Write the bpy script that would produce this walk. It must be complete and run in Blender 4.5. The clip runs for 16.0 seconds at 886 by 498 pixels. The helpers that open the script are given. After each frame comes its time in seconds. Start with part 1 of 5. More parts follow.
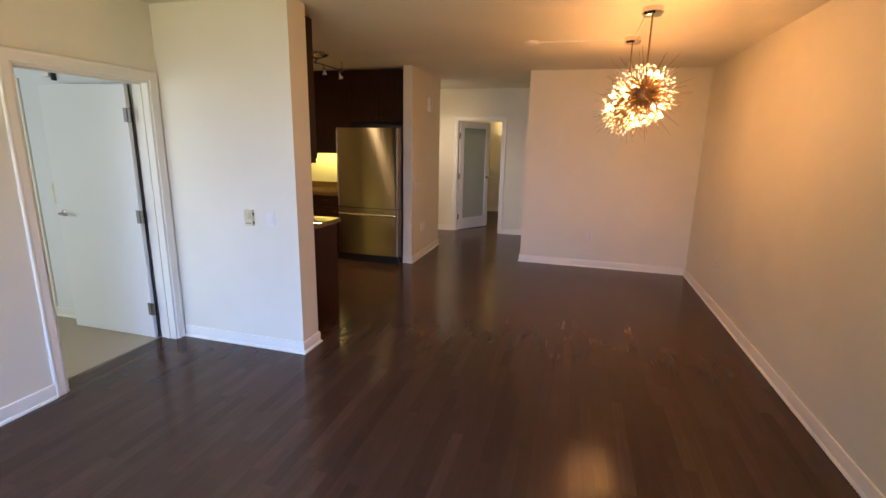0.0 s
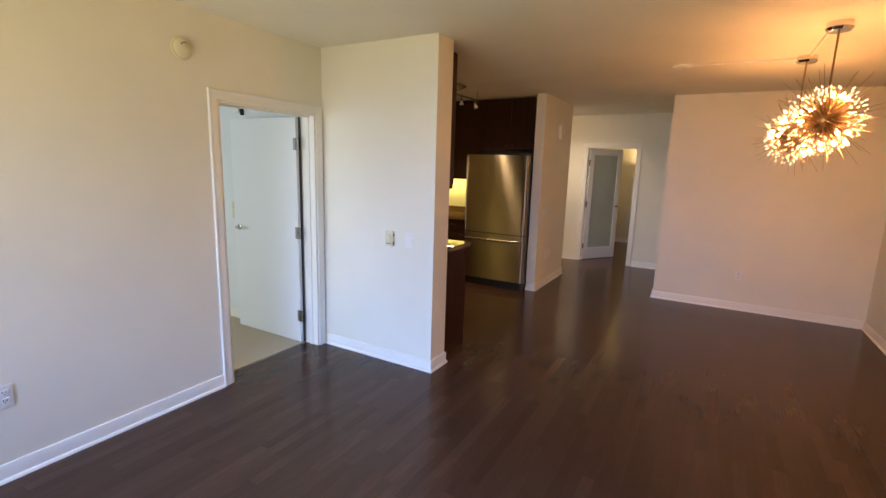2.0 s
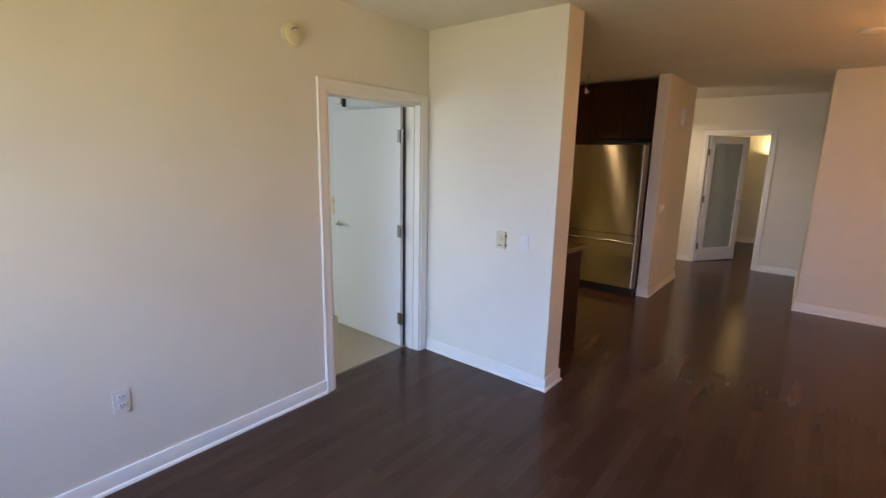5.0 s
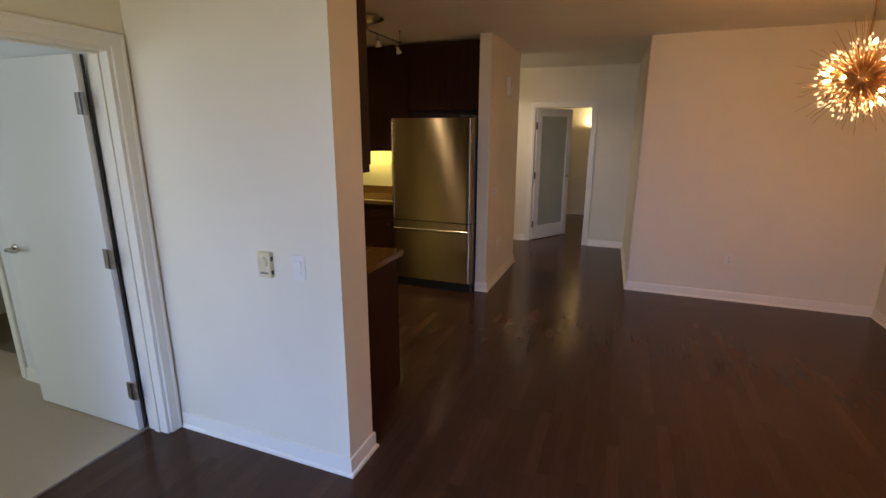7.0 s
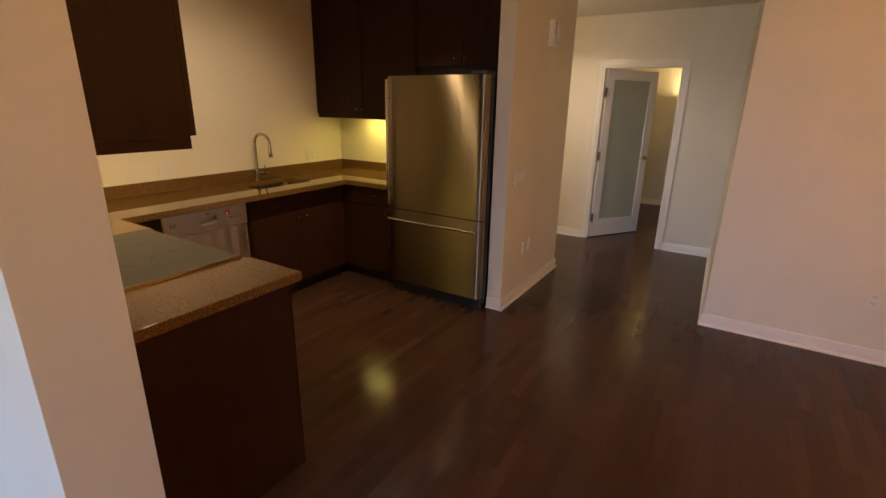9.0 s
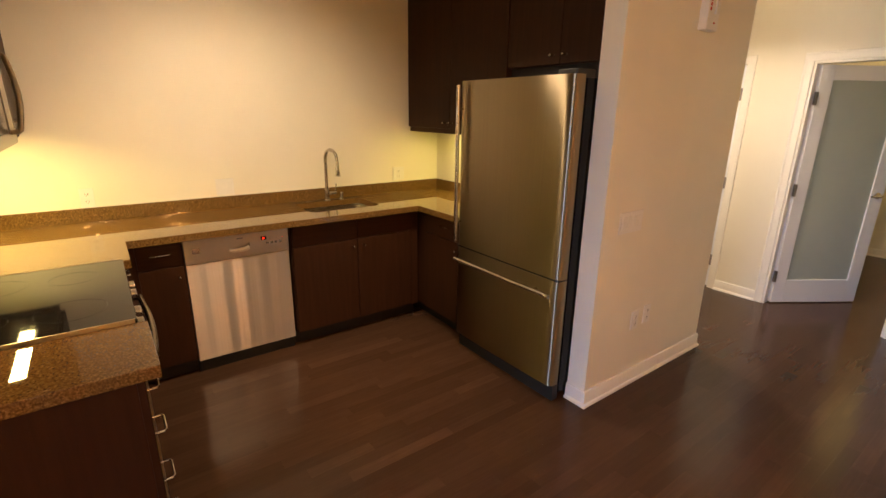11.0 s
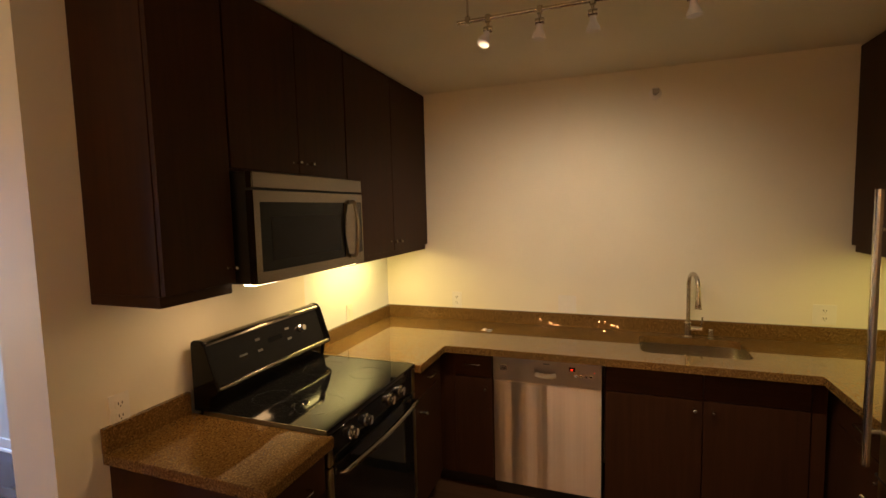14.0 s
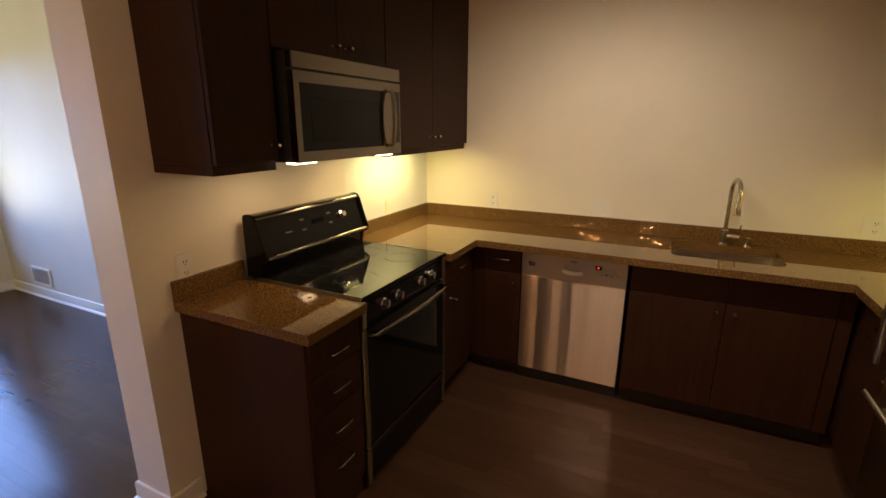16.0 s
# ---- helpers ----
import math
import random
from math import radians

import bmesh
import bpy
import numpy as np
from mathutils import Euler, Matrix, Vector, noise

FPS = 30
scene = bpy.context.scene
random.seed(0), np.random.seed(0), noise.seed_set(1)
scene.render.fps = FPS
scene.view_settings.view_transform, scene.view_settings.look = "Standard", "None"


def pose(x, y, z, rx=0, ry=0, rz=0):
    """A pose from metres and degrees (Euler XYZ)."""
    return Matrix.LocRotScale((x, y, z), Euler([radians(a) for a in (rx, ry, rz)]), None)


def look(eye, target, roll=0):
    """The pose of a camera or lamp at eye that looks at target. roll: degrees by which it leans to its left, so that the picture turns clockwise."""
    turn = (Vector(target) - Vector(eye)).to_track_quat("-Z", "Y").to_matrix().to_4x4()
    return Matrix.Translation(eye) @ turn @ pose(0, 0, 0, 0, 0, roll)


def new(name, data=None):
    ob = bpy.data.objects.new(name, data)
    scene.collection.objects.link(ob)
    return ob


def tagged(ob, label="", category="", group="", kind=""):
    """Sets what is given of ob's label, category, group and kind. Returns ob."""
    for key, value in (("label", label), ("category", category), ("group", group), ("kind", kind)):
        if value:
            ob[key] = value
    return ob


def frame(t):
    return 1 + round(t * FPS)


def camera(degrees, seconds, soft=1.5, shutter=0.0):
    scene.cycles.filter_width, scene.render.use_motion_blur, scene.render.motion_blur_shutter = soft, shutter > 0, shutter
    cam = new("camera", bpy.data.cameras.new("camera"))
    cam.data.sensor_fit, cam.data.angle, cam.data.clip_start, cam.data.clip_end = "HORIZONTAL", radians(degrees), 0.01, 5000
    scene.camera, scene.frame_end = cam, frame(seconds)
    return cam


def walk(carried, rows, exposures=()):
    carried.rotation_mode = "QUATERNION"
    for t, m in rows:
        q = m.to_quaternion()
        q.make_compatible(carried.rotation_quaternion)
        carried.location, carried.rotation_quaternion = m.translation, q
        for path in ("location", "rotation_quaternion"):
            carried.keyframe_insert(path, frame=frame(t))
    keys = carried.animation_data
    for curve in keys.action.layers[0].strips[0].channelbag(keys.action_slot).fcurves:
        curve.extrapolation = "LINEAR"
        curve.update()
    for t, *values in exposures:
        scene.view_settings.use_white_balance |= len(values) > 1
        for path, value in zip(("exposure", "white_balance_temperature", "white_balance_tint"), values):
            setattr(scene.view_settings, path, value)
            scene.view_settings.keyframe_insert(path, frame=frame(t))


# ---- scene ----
cam = camera(87.2, 16.0)
PATH = [
    (0, (0.165, 0.291, 1.607), (-0.355, 2.169, 1.158), 1.2),
    (0.5, (0.145, 0.272, 1.603), (-0.471, 2.122, 1.161), 1.0),
    (1, (0.109, 0.253, 1.601), (-0.629, 2.061, 1.169), 1.2),
    (1.5, (0.076, 0.243, 1.595), (-0.776, 2.001, 1.17), 1.7),
    (2, (0.045, 0.235, 1.619), (-0.932, 1.944, 1.261), 1.7),
    (2.5, (0.039, 0.219, 1.651), (-1.008, 1.908, 1.431), 2.1),
    (3, (0.012, 0.223, 1.643), (-1.085, 1.877, 1.399), 2.4),
    (3.5, (-0.064, 0.22, 1.625), (-1.28, 1.778, 1.319), 2.2),
    (3.7, (-0.091, 0.208, 1.621), (-1.366, 1.716, 1.302), 2.1),
    (6, (-0.584, 0.851, 1.627), (-1.673, 2.464, 1.17), 0.4),
    (6.5, (-0.614, 1.184, 1.602), (-1.484, 2.924, 1.139), 1.1),
    (7, (-0.62, 1.546, 1.626), (-1.316, 3.356, 1.139), 0.2),
    (7.5, (-0.472, 1.912, 1.603), (-1.227, 3.703, 1.13), 0.2),
    (8, (-0.435, 2.243, 1.599), (-1.248, 4.004, 1.112), 2.1),
    (8.5, (-0.435, 2.594, 1.584), (-1.346, 4.296, 1.062), 1.7),
    (9, (-0.457, 2.909, 1.564), (-1.467, 4.529, 0.968), 1.0),
    (9.2, (-0.442, 3.039, 1.564), (-1.531, 4.602, 0.957), 1.7),
    (11.3, (-0.519, 4.209, 1.587), (-2.138, 5.261, 1.066), 1.7),
    (11.5, (-0.513, 4.317, 1.61), (-2.187, 5.31, 1.147), 2.9),
    (12, (-0.628, 4.541, 1.664), (-2.429, 5.371, 1.407), 2.4),
    (12.5, (-0.774, 4.717, 1.726), (-2.691, 5.269, 1.591), 1.0),
    (13, (-0.869, 4.834, 1.732), (-2.861, 4.967, 1.616), -0.7),
    (13.5, (-0.906, 4.942, 1.725), (-2.867, 4.575, 1.594), -0.0),
    (14, (-0.861, 5.027, 1.702), (-2.73, 4.335, 1.534), -1.4),
    (14.5, (-0.798, 5.085, 1.679), (-2.63, 4.322, 1.429), -1.3),
    (15, (-0.775, 5.115, 1.652), (-2.556, 4.259, 1.344), -1.2),
    (15.5, (-0.797, 5.142, 1.627), (-2.551, 4.275, 1.21), -0.9),
    (16, (-0.794, 5.125, 1.599), (-2.528, 4.276, 1.076), 0.2),
]
EXPOSURES = [(0.0, -0.03, 6650, 10), (2.0, 0.0, 6550, 10), (3.5, -0.18, 6600, 10), (6.0, -0.43, 6550, 10), (7.0, -0.57, 6600, 10), (8.0, -0.55, 6800, 11), (9.0, -0.26, 7150, 12), (11.5, 0.74, 6600, 10), (12.0, 0.74, 6550, 10),
             (12.5, 0.54, 6650, 10), (13.0, 0.28, 6650, 10), (13.5, 0.1, 6600, 10), (14.0, -0.15, 6550, 10), (14.5, -0.22, 6300, 10), (15.5, -0.2, 6000, 10), (16.0, -0.17, 5900, 10)]
walk(cam, [(t, look(eye, target, roll)) for t, eye, target, roll in PATH], EXPOSURES)

# ---- light ----
world = bpy.data.worlds.new("world")
scene.world = world
world.use_nodes = True
wn = world.node_tree.nodes
sky = wn.new("ShaderNodeTexSky")
sky.sky_type = "NISHITA"
sky.sun_disc = False
sky.sun_elevation, sky.sun_rotation = radians(48), radians(70)
wn["Background"].inputs["Strength"].default_value = 0.1
world.node_tree.links.new(sky.outputs["Color"], wn["Background"].inputs["Color"])


def area_lamp(name, m, sx, sy, watts, colour, spread=180):
    data = bpy.data.lights.new(name, "AREA")
    data.shape, data.size, data.size_y = "RECTANGLE", sx, sy
    data.energy, data.color, data.spread = watts, colour, radians(spread)
    ob = new(name, data)
    ob.matrix_world = m
    return ob


def spot_lamp(name, eye, target, watts, colour, cone=70, blend=0.6, radius=0.015):
    data = bpy.data.lights.new(name, "SPOT")
    data.energy, data.color, data.spot_size, data.spot_blend, data.shadow_soft_size = watts, colour, radians(cone), blend, radius
    ob = new(name, data)
    ob.matrix_world = look(eye, target)
    return ob


SKY_BLUE, GROUND_WARM = (0.29, 0.47, 1.0), (1.0, 0.90, 0.58)
WARM, AMBER = (1.0, 0.60, 0.28), (1.0, 0.77, 0.26)
# daylight in the openings: blue from the sky, yellow-green from the sunlit ground
area_lamp("window_light", look((-1.2, -0.52, 1.5), (-1.5, 2.4, -0.3)), 3.0, 1.5, 58, SKY_BLUE, 84)
area_lamp("window_light", look((-1.2, -0.51, 0.95), (-1.5, 2.6, 3.3)), 3.0, 0.7, 28, GROUND_WARM, 115)
area_lamp("window_light", look((-5.0, -0.52, 1.4), (-4.4, 3.2, 0.9)), 2.0, 1.5, 54, (0.74, 0.88, 1.0))
# lamps of the kitchen
area_lamp("under_cabinet_light", look((-3.42, 3.60, 1.440), (-3.42, 3.59, 0.9)), 0.55, 0.06, 7.2, AMBER)
area_lamp("under_cabinet_light", look((-3.35, 6.40, 1.440), (-3.35, 6.41, 0.9)), 0.5, 0.06, 4.0, (1.0, 0.80, 0.20))
area_lamp("cooktop_light", look((-2.27, 3.70, 1.438), (-2.27, 3.70, 0.9)), 0.10, 0.05, 1.2, WARM)
area_lamp("cooktop_light", look((-2.86, 3.70, 1.438), (-2.86, 3.70, 0.9)), 0.10, 0.05, 1.6, WARM)
TRACK_X, TRACK_Z = -2.64, 2.42
TRACK_HEADS = [(4.572, -0.25, 0.5), (4.766, -0.08, 0.1), (4.950, 0.02, 0.0), (5.262, 0.10, 0.12), (5.622, -0.02, 0.45)]
TRACK_AIM = [(-3.75, 4.58, 0.8, 23, 128), (-3.75, 4.70, 0.8, 22, 128), (-3.75, 4.84, 0.8, 20, 128), (-3.75, 4.98, 0.8, 13, 128), (-2.45, 5.85, 0.7, 48, 104)]
for (hy, lean_y, lean_x), (ax, ay, az, watts, cone) in zip(TRACK_HEADS, TRACK_AIM):
    spot_lamp("track_spot", (TRACK_X + 0.10 * lean_x, hy + 0.10 * lean_y, TRACK_Z - 0.115), (ax, ay, az), watts, (1.0, 0.77, 0.54), cone, 1.0, 0.03)
# hall round the corner, room behind the frosted door, and the tiled bathroom
area_lamp("hall_light", look((-2.30, 7.52, 2.46), (-2.30, 7.53, 0)), 0.09, 0.09, 17, (1.0, 0.84, 0.70), 150)
area_lamp("sconce_light", look((-1.18, 11.24, 1.72), (-1.18, 11.24, 3.0)), 0.22, 0.10, 15, (1.0, 0.74, 0.38))
area_lamp("bathroom_light", look((-5.4, 4.3, 2.44), (-5.4, 4.31, 0)), 0.3, 0.3, 3, (1.0, 0.86, 0.50))

# ---- materials ----
def nodes_of(name):
    m = bpy.data.materials.new(name)
    m.use_nodes = True
    t = m.node_tree
    return m, t, t.nodes["Principled BSDF"]


def link(t, a, b):
    t.links.new(a, b)


def position(t, scale=(1, 1, 1), rnd=None):
    g = t.nodes.new("ShaderNodeNewGeometry")
    mp = t.nodes.new("ShaderNodeMapping")
    mp.inputs["Scale"].default_value = scale
    link(t, g.outputs["Position"], mp.inputs["Vector"])
    if rnd is not None:
        mul = t.nodes.new("ShaderNodeVectorMath")
        mul.operation = "SCALE"
        mul.inputs[0].default_value = (17.0, 31.0, 5.0)
        link(t, rnd, mul.inputs["Scale"])
        link(t, mul.outputs["Vector"], mp.inputs["Location"])
    return mp.outputs["Vector"]


def noise_tex(t, vec, scale, detail=4, rough=0.55):
    n = t.nodes.new("ShaderNodeTexNoise")
    n.inputs["Scale"].default_value, n.inputs["Detail"].default_value, n.inputs["Roughness"].default_value = scale, detail, rough
    link(t, vec, n.inputs["Vector"])
    return n.outputs["Fac"]


def ramp(t, fac, stops):
    r = t.nodes.new("ShaderNodeValToRGB")
    e = r.color_ramp.elements
    while len(e) < len(stops):
        e.new(0.5)
    for el, (p, c) in zip(e, stops):
        el.position, el.color = p, (*c, 1) if len(c) == 3 else c
    link(t, fac, r.inputs["Fac"])
    return r.outputs["Color"]


def mix(t, fac, a, b, kind="MIX"):
    m = t.nodes.new("ShaderNodeMix")
    m.data_type, m.blend_type = "RGBA", kind
    for sock, v in ((m.inputs[0], fac), (m.inputs[6], a), (m.inputs[7], b)):
        if isinstance(v, (int, float)):
            sock.default_value = v
        elif isinstance(v, tuple):
            sock.default_value = (*v, 1)
        else:
            link(t, v, sock)
    return m.outputs[2]


def bump(t, p, height, strength, distance):
    b = t.nodes.new("ShaderNodeBump")
    b.inputs["Strength"].default_value, b.inputs["Distance"].default_value = strength, distance
    link(t, height, b.inputs["Height"])
    link(t, b.outputs["Normal"], p.inputs["Normal"])


def span(t, fac, lo, hi):
    r = t.nodes.new("ShaderNodeMapRange")
    r.inputs["To Min"].default_value, r.inputs["To Max"].default_value = lo, hi
    link(t, fac, r.inputs["Value"])
    return r.outputs["Result"]


def paint(name, colour, rough=0.6, grain=220, depth=0.0006, vary=0.04):
    """Rolled wall paint: faint stipple, slow drift of tone, a few scuffs."""
    m, t, p = nodes_of(name)
    pos = position(t)
    slow = noise_tex(t, pos, 1.3, 3)
    fine = noise_tex(t, pos, grain, 2)
    dark = tuple(c * (1 - vary * 2) for c in colour)
    link(t, ramp(t, slow, [(0.3, dark), (0.7, colour)]), p.inputs["Base Color"])
    link(t, span(t, noise_tex(t, pos, 7, 4), rough - 0.08, rough + 0.08), p.inputs["Roughness"])
    roll = noise_tex(t, pos, 28, 3)
    both = mix(t, 0.5, fine, roll)
    bump(t, p, both, 0.30, depth * 2)
    return m


def wood(name, dark, light, axis, rough=0.35, scale=1.0):
    """Stained veneer with grain along one axis."""
    m, t, p = nodes_of(name)
    sc = [38.0 * scale] * 3
    sc[axis] = 2.2 * scale
    oi = t.nodes.new("ShaderNodeObjectInfo")
    pos = position(t, tuple(sc), oi.outputs["Random"])
    grain = noise_tex(t, pos, 1.0, 6, 0.62)
    wide = noise_tex(t, position(t), 3.0, 3)
    col = ramp(t, grain, [(0.3, dark), (0.72, light)])
    col = mix(t, span(t, wide, 0.0, 0.5), col, tuple(c * 0.72 for c in dark))
    link(t, col, p.inputs["Base Color"])
    link(t, span(t, grain, rough + 0.02, rough + 0.18), p.inputs["Roughness"])
    p.inputs["Specular IOR Level"].default_value = 0.14
    bump(t, p, grain, 0.12, 0.0008)
    return m


def plank_wood(name, island):
    """Dark brown strip flooring: each board has its own tone, satin lacquer."""
    m, t, p = nodes_of(name)
    if island:
        rnd = t.nodes.new("ShaderNodeNewGeometry").outputs["Random Per Island"]
    else:
        rnd = t.nodes.new("ShaderNodeObjectInfo").outputs["Random"]
    grain = noise_tex(t, position(t, (85, 4.0, 1), rnd), 1.0, 5, 0.62)
    blot = noise_tex(t, position(t, (13, 5.0, 1), rnd), 1.0, 4, 0.6)
    cloud = noise_tex(t, position(t), 3.4, 4, 0.6)
    tone = ramp(t, rnd, [(0.0, (0.066, 0.0325, 0.0190)), (0.25, (0.084, 0.0418, 0.0246)), (0.65, (0.100, 0.0502, 0.0297)), (0.9, (0.118, 0.0598, 0.0357)), (1.0, (0.142, 0.0730, 0.0444))])
    col = mix(t, span(t, grain, 0.0, 0.72), tone, (0.029, 0.0137, 0.0077))
    col = mix(t, span(t, blot, 0.0, 0.66), col, (0.036, 0.0176, 0.0103))
    col = mix(t, span(t, cloud, 0.0, 0.36), col, (0.066, 0.0340, 0.0202))
    link(t, col, p.inputs["Base Color"])
    smear = noise_tex(t, position(t), 2.3, 5, 0.6)
    add = t.nodes.new("ShaderNodeMath")
    add.operation = "ADD"
    link(t, span(t, smear, 0.11, 0.20), add.inputs[0])
    link(t, span(t, blot, -0.03, 0.08), add.inputs[1])
    link(t, add.outputs["Value"], p.inputs["Roughness"])
    p.inputs["IOR"].default_value = 1.45
    p.inputs["Specular IOR Level"].default_value = 0.29
    bump(t, p, mix(t, 0.5, grain, blot), 0.22, 0.0012)
    return m


def granite(name):
    m, t, p = nodes_of(name)
    pos = position(t)
    fine = noise_tex(t, pos, 150, 3, 0.65)
    mid = noise_tex(t, pos, 46, 5, 0.65)
    wide = noise_tex(t, pos, 5, 3)
    v = t.nodes.new("ShaderNodeTexVoronoi")
    v.inputs["Scale"].default_value = 120
    link(t, pos, v.inputs["Vector"])
    col = ramp(t, fine, [(0.35, (0.056, 0.026, 0.007)), (0.5, (0.145, 0.077, 0.022)), (0.65, (0.265, 0.160, 0.053))])
    col = mix(t, ramp(t, mid, [(0.42, (0.0,) * 3), (0.62, (0.55,) * 3)]), col, (0.110, 0.056, 0.017))
    col = mix(t, ramp(t, v.outputs["Distance"], [(0.0, (0.4,) * 3), (0.16, (0.0,) * 3)]), col, (0.07, 0.04, 0.02))
    col = mix(t, span(t, wide, 0.0, 0.2), col, (0.205, 0.122, 0.042))
    link(t, col, p.inputs["Base Color"])
    p.inputs["Roughness"].default_value = 0.0
    p.inputs["IOR"].default_value = 1.53
    return m


def steel(name, axis, colour=(0.32, 0.26, 0.172), rough=0.33, ripple=0.5, deep=0.009, aniso=1.0, ripples=6):
    """Brushed stainless steel: fine brushing, slightly wavy sheet, glints drawn out upright."""
    m, t, p = nodes_of(name)
    sc = [260.0] * 3
    sc[axis] = 1.2
    brush = noise_tex(t, position(t, tuple(sc)), 1.0, 3, 0.6)
    wave = noise_tex(t, position(t, (ripples, ripples, 0.12)), 1.0, 2, 0.3)
    p.inputs["Metallic"].default_value = 1
    link(t, ramp(t, brush, [(0.25, tuple(c * 0.90 for c in colour)), (0.75, colour)]), p.inputs["Base Color"])
    p.inputs["Roughness"].default_value = rough
    p.inputs["Anisotropic"].default_value = aniso
    p.inputs["Anisotropic Rotation"].default_value = 0.25
    tan = t.nodes.new("ShaderNodeTangent")
    tan.direction_type, tan.axis = "RADIAL", "Z"
    link(t, tan.outputs["Tangent"], p.inputs["Tangent"])
    bump(t, p, wave, ripple, deep)
    return m


def plain(name, colour, rough=0.4, metal=0.0, vary=0.12, scale=30):
    m, t, p = nodes_of(name)
    n = noise_tex(t, position(t), scale, 4)
    link(t, ramp(t, n, [(0.3, tuple(c * (1 - vary) for c in colour)), (0.7, colour)]), p.inputs["Base Color"])
    link(t, span(t, n, max(0.02, rough - 0.04), rough + 0.05), p.inputs["Roughness"])
    p.inputs["Metallic"].default_value = metal
    return m


def glow(name, colour, strength):
    m, t, p = nodes_of(name)
    p.inputs["Base Color"].default_value = (*colour, 1)
    p.inputs["Emission Color"].default_value = (*colour, 1)
    p.inputs["Emission Strength"].default_value = strength
    return m


def glassy(name, colour, rough):
    m, t, p = nodes_of(name)
    p.inputs["Base Color"].default_value = (*colour, 1)
    p.inputs["Roughness"].default_value = rough
    p.inputs["Transmission Weight"].default_value = 1.0
    return m


def carpet_mat(name, colour):
    m, t, p = nodes_of(name)
    pos = position(t)
    pile = noise_tex(t, pos, 380, 3, 0.7)
    drift = noise_tex(t, pos, 3, 4)
    col = ramp(t, pile, [(0.3, tuple(c * 0.7 for c in colour)), (0.7, colour)])
    link(t, mix(t, span(t, drift, 0, 0.3), col, tuple(c * 0.8 for c in colour)), p.inputs["Base Color"])
    p.inputs["Roughness"].default_value = 0.95
    bump(t, p, pile, 0.8, 0.004)
    return m


M_WALL = paint("wall_paint", (0.82, 0.765, 0.62), 0.55)
M_BEDWALL = paint("bedroom_paint", (0.80, 0.80, 0.79), 0.55)
M_CEIL = paint("ceiling_paint", (0.79, 0.745, 0.62), 0.8, 160, 0.0008)
M_TRIM = paint("trim_enamel", (0.84, 0.80, 0.70), 0.36, 60, 0.0002, 0.02)
M_DOOR = paint("door_enamel", (0.82, 0.82, 0.81), 0.32, 60, 0.0002, 0.02)
M_PLANK = plank_wood("floor_board", False)
M_PLANKS = plank_wood("floor_boards", True)
M_UNDER = plain("subfloor", (0.012, 0.009, 0.007), 0.8)
M_CARPET = carpet_mat("carpet_pile", (0.62, 0.52, 0.39))
M_CAB = wood("cabinet_veneer", (0.031, 0.0122, 0.0057), (0.054, 0.0212, 0.0096), 2)
M_CABH = wood("cabinet_veneer_flat", (0.031, 0.0122, 0.0057), (0.054, 0.0212, 0.0096), 1)
M_CABX = wood("cabinet_veneer_cross", (0.031, 0.0122, 0.0057), (0.054, 0.0212, 0.0096), 0)
# Near-black: shade under cabinets and above the refrigerator is put into the colour.
M_CABSHADE = plain("cabinet_shadow", (0.012, 0.008, 0.006), 0.7)
M_GRANITE = granite("granite_polished")
M_STEEL = steel("stainless_vertical", 2)
M_STEELDW = steel("stainless_wavy", 2, (0.60, 0.53, 0.45), 0.31, 0.8, 0.012, 1.0, 14)
M_PANEL = plain("satin_aluminium", (0.58, 0.53, 0.47), 0.34, 0.85, 0.05)
M_STEELX = steel("stainless_across", 0, (0.22, 0.192, 0.155), 0.22, 0.3, 0.005, 0.9)
M_STEELY = steel("stainless_along", 1)
M_BASIN = plain("satin_basin_steel", (0.44, 0.40, 0.34), 0.24, 1.0, 0.10, 12)
M_NICKEL = plain("satin_nickel", (0.62, 0.57, 0.50), 0.24, 1.0)
M_CHROME = plain("chrome", (0.75, 0.73, 0.70), 0.08, 1.0, 0.04)
M_BRASS = plain("bronze_rod", (0.40, 0.26, 0.13), 0.30, 1.0)
M_HINGE = plain("dark_satin_metal", (0.30, 0.28, 0.26), 0.35, 1.0)
M_BLACK = plain("black_enamel", (0.006, 0.006, 0.0065), 0.10)
M_MATTBLACK = plain("black_plastic", (0.014, 0.014, 0.014), 0.5)
M_GLASSBLACK = plain("black_ceramic_glass", (0.008, 0.008, 0.009), 0.02, 0.0, 0.02)
for M_DARK, index in ((M_GLASSBLACK, 1.38), (M_BLACK, 1.27)):
    M_DARK.node_tree.nodes["Principled BSDF"].inputs["IOR"].default_value = index
M_OVENGLASS = plain("oven_glass", (0.009, 0.009, 0.009), 0.05, 0.0, 0.02)
M_OVENGLASS.node_tree.nodes["Principled BSDF"].inputs["Specular IOR Level"].default_value = 0.25
M_MWGLASS = plain("microwave_window", (0.012, 0.012, 0.013), 0.16, 0.0, 0.05)
M_MWGLASS.node_tree.nodes["Principled BSDF"].inputs["Specular IOR Level"].default_value = 0.14
M_PLASTIC = plain("white_plastic", (0.80, 0.77, 0.70), 0.4, 0.0, 0.04)
M_CREAM = plain("cream_plastic", (0.72, 0.64, 0.42), 0.4, 0.0, 0.05)
M_SLOT = plain("dark_slot", (0.03, 0.028, 0.025), 0.6)
M_GREY = plain("grey_marking", (0.20, 0.195, 0.19), 0.5)
M_RING = plain("burner_print", (0.016, 0.016, 0.016), 0.3)
M_FROST = plain("frosted_pane", (0.42, 0.47, 0.42), 0.42, 0.0, 0.05, 4)
M_BULB = glow("bulb_glow", (1.0, 0.44, 0.14), 455)
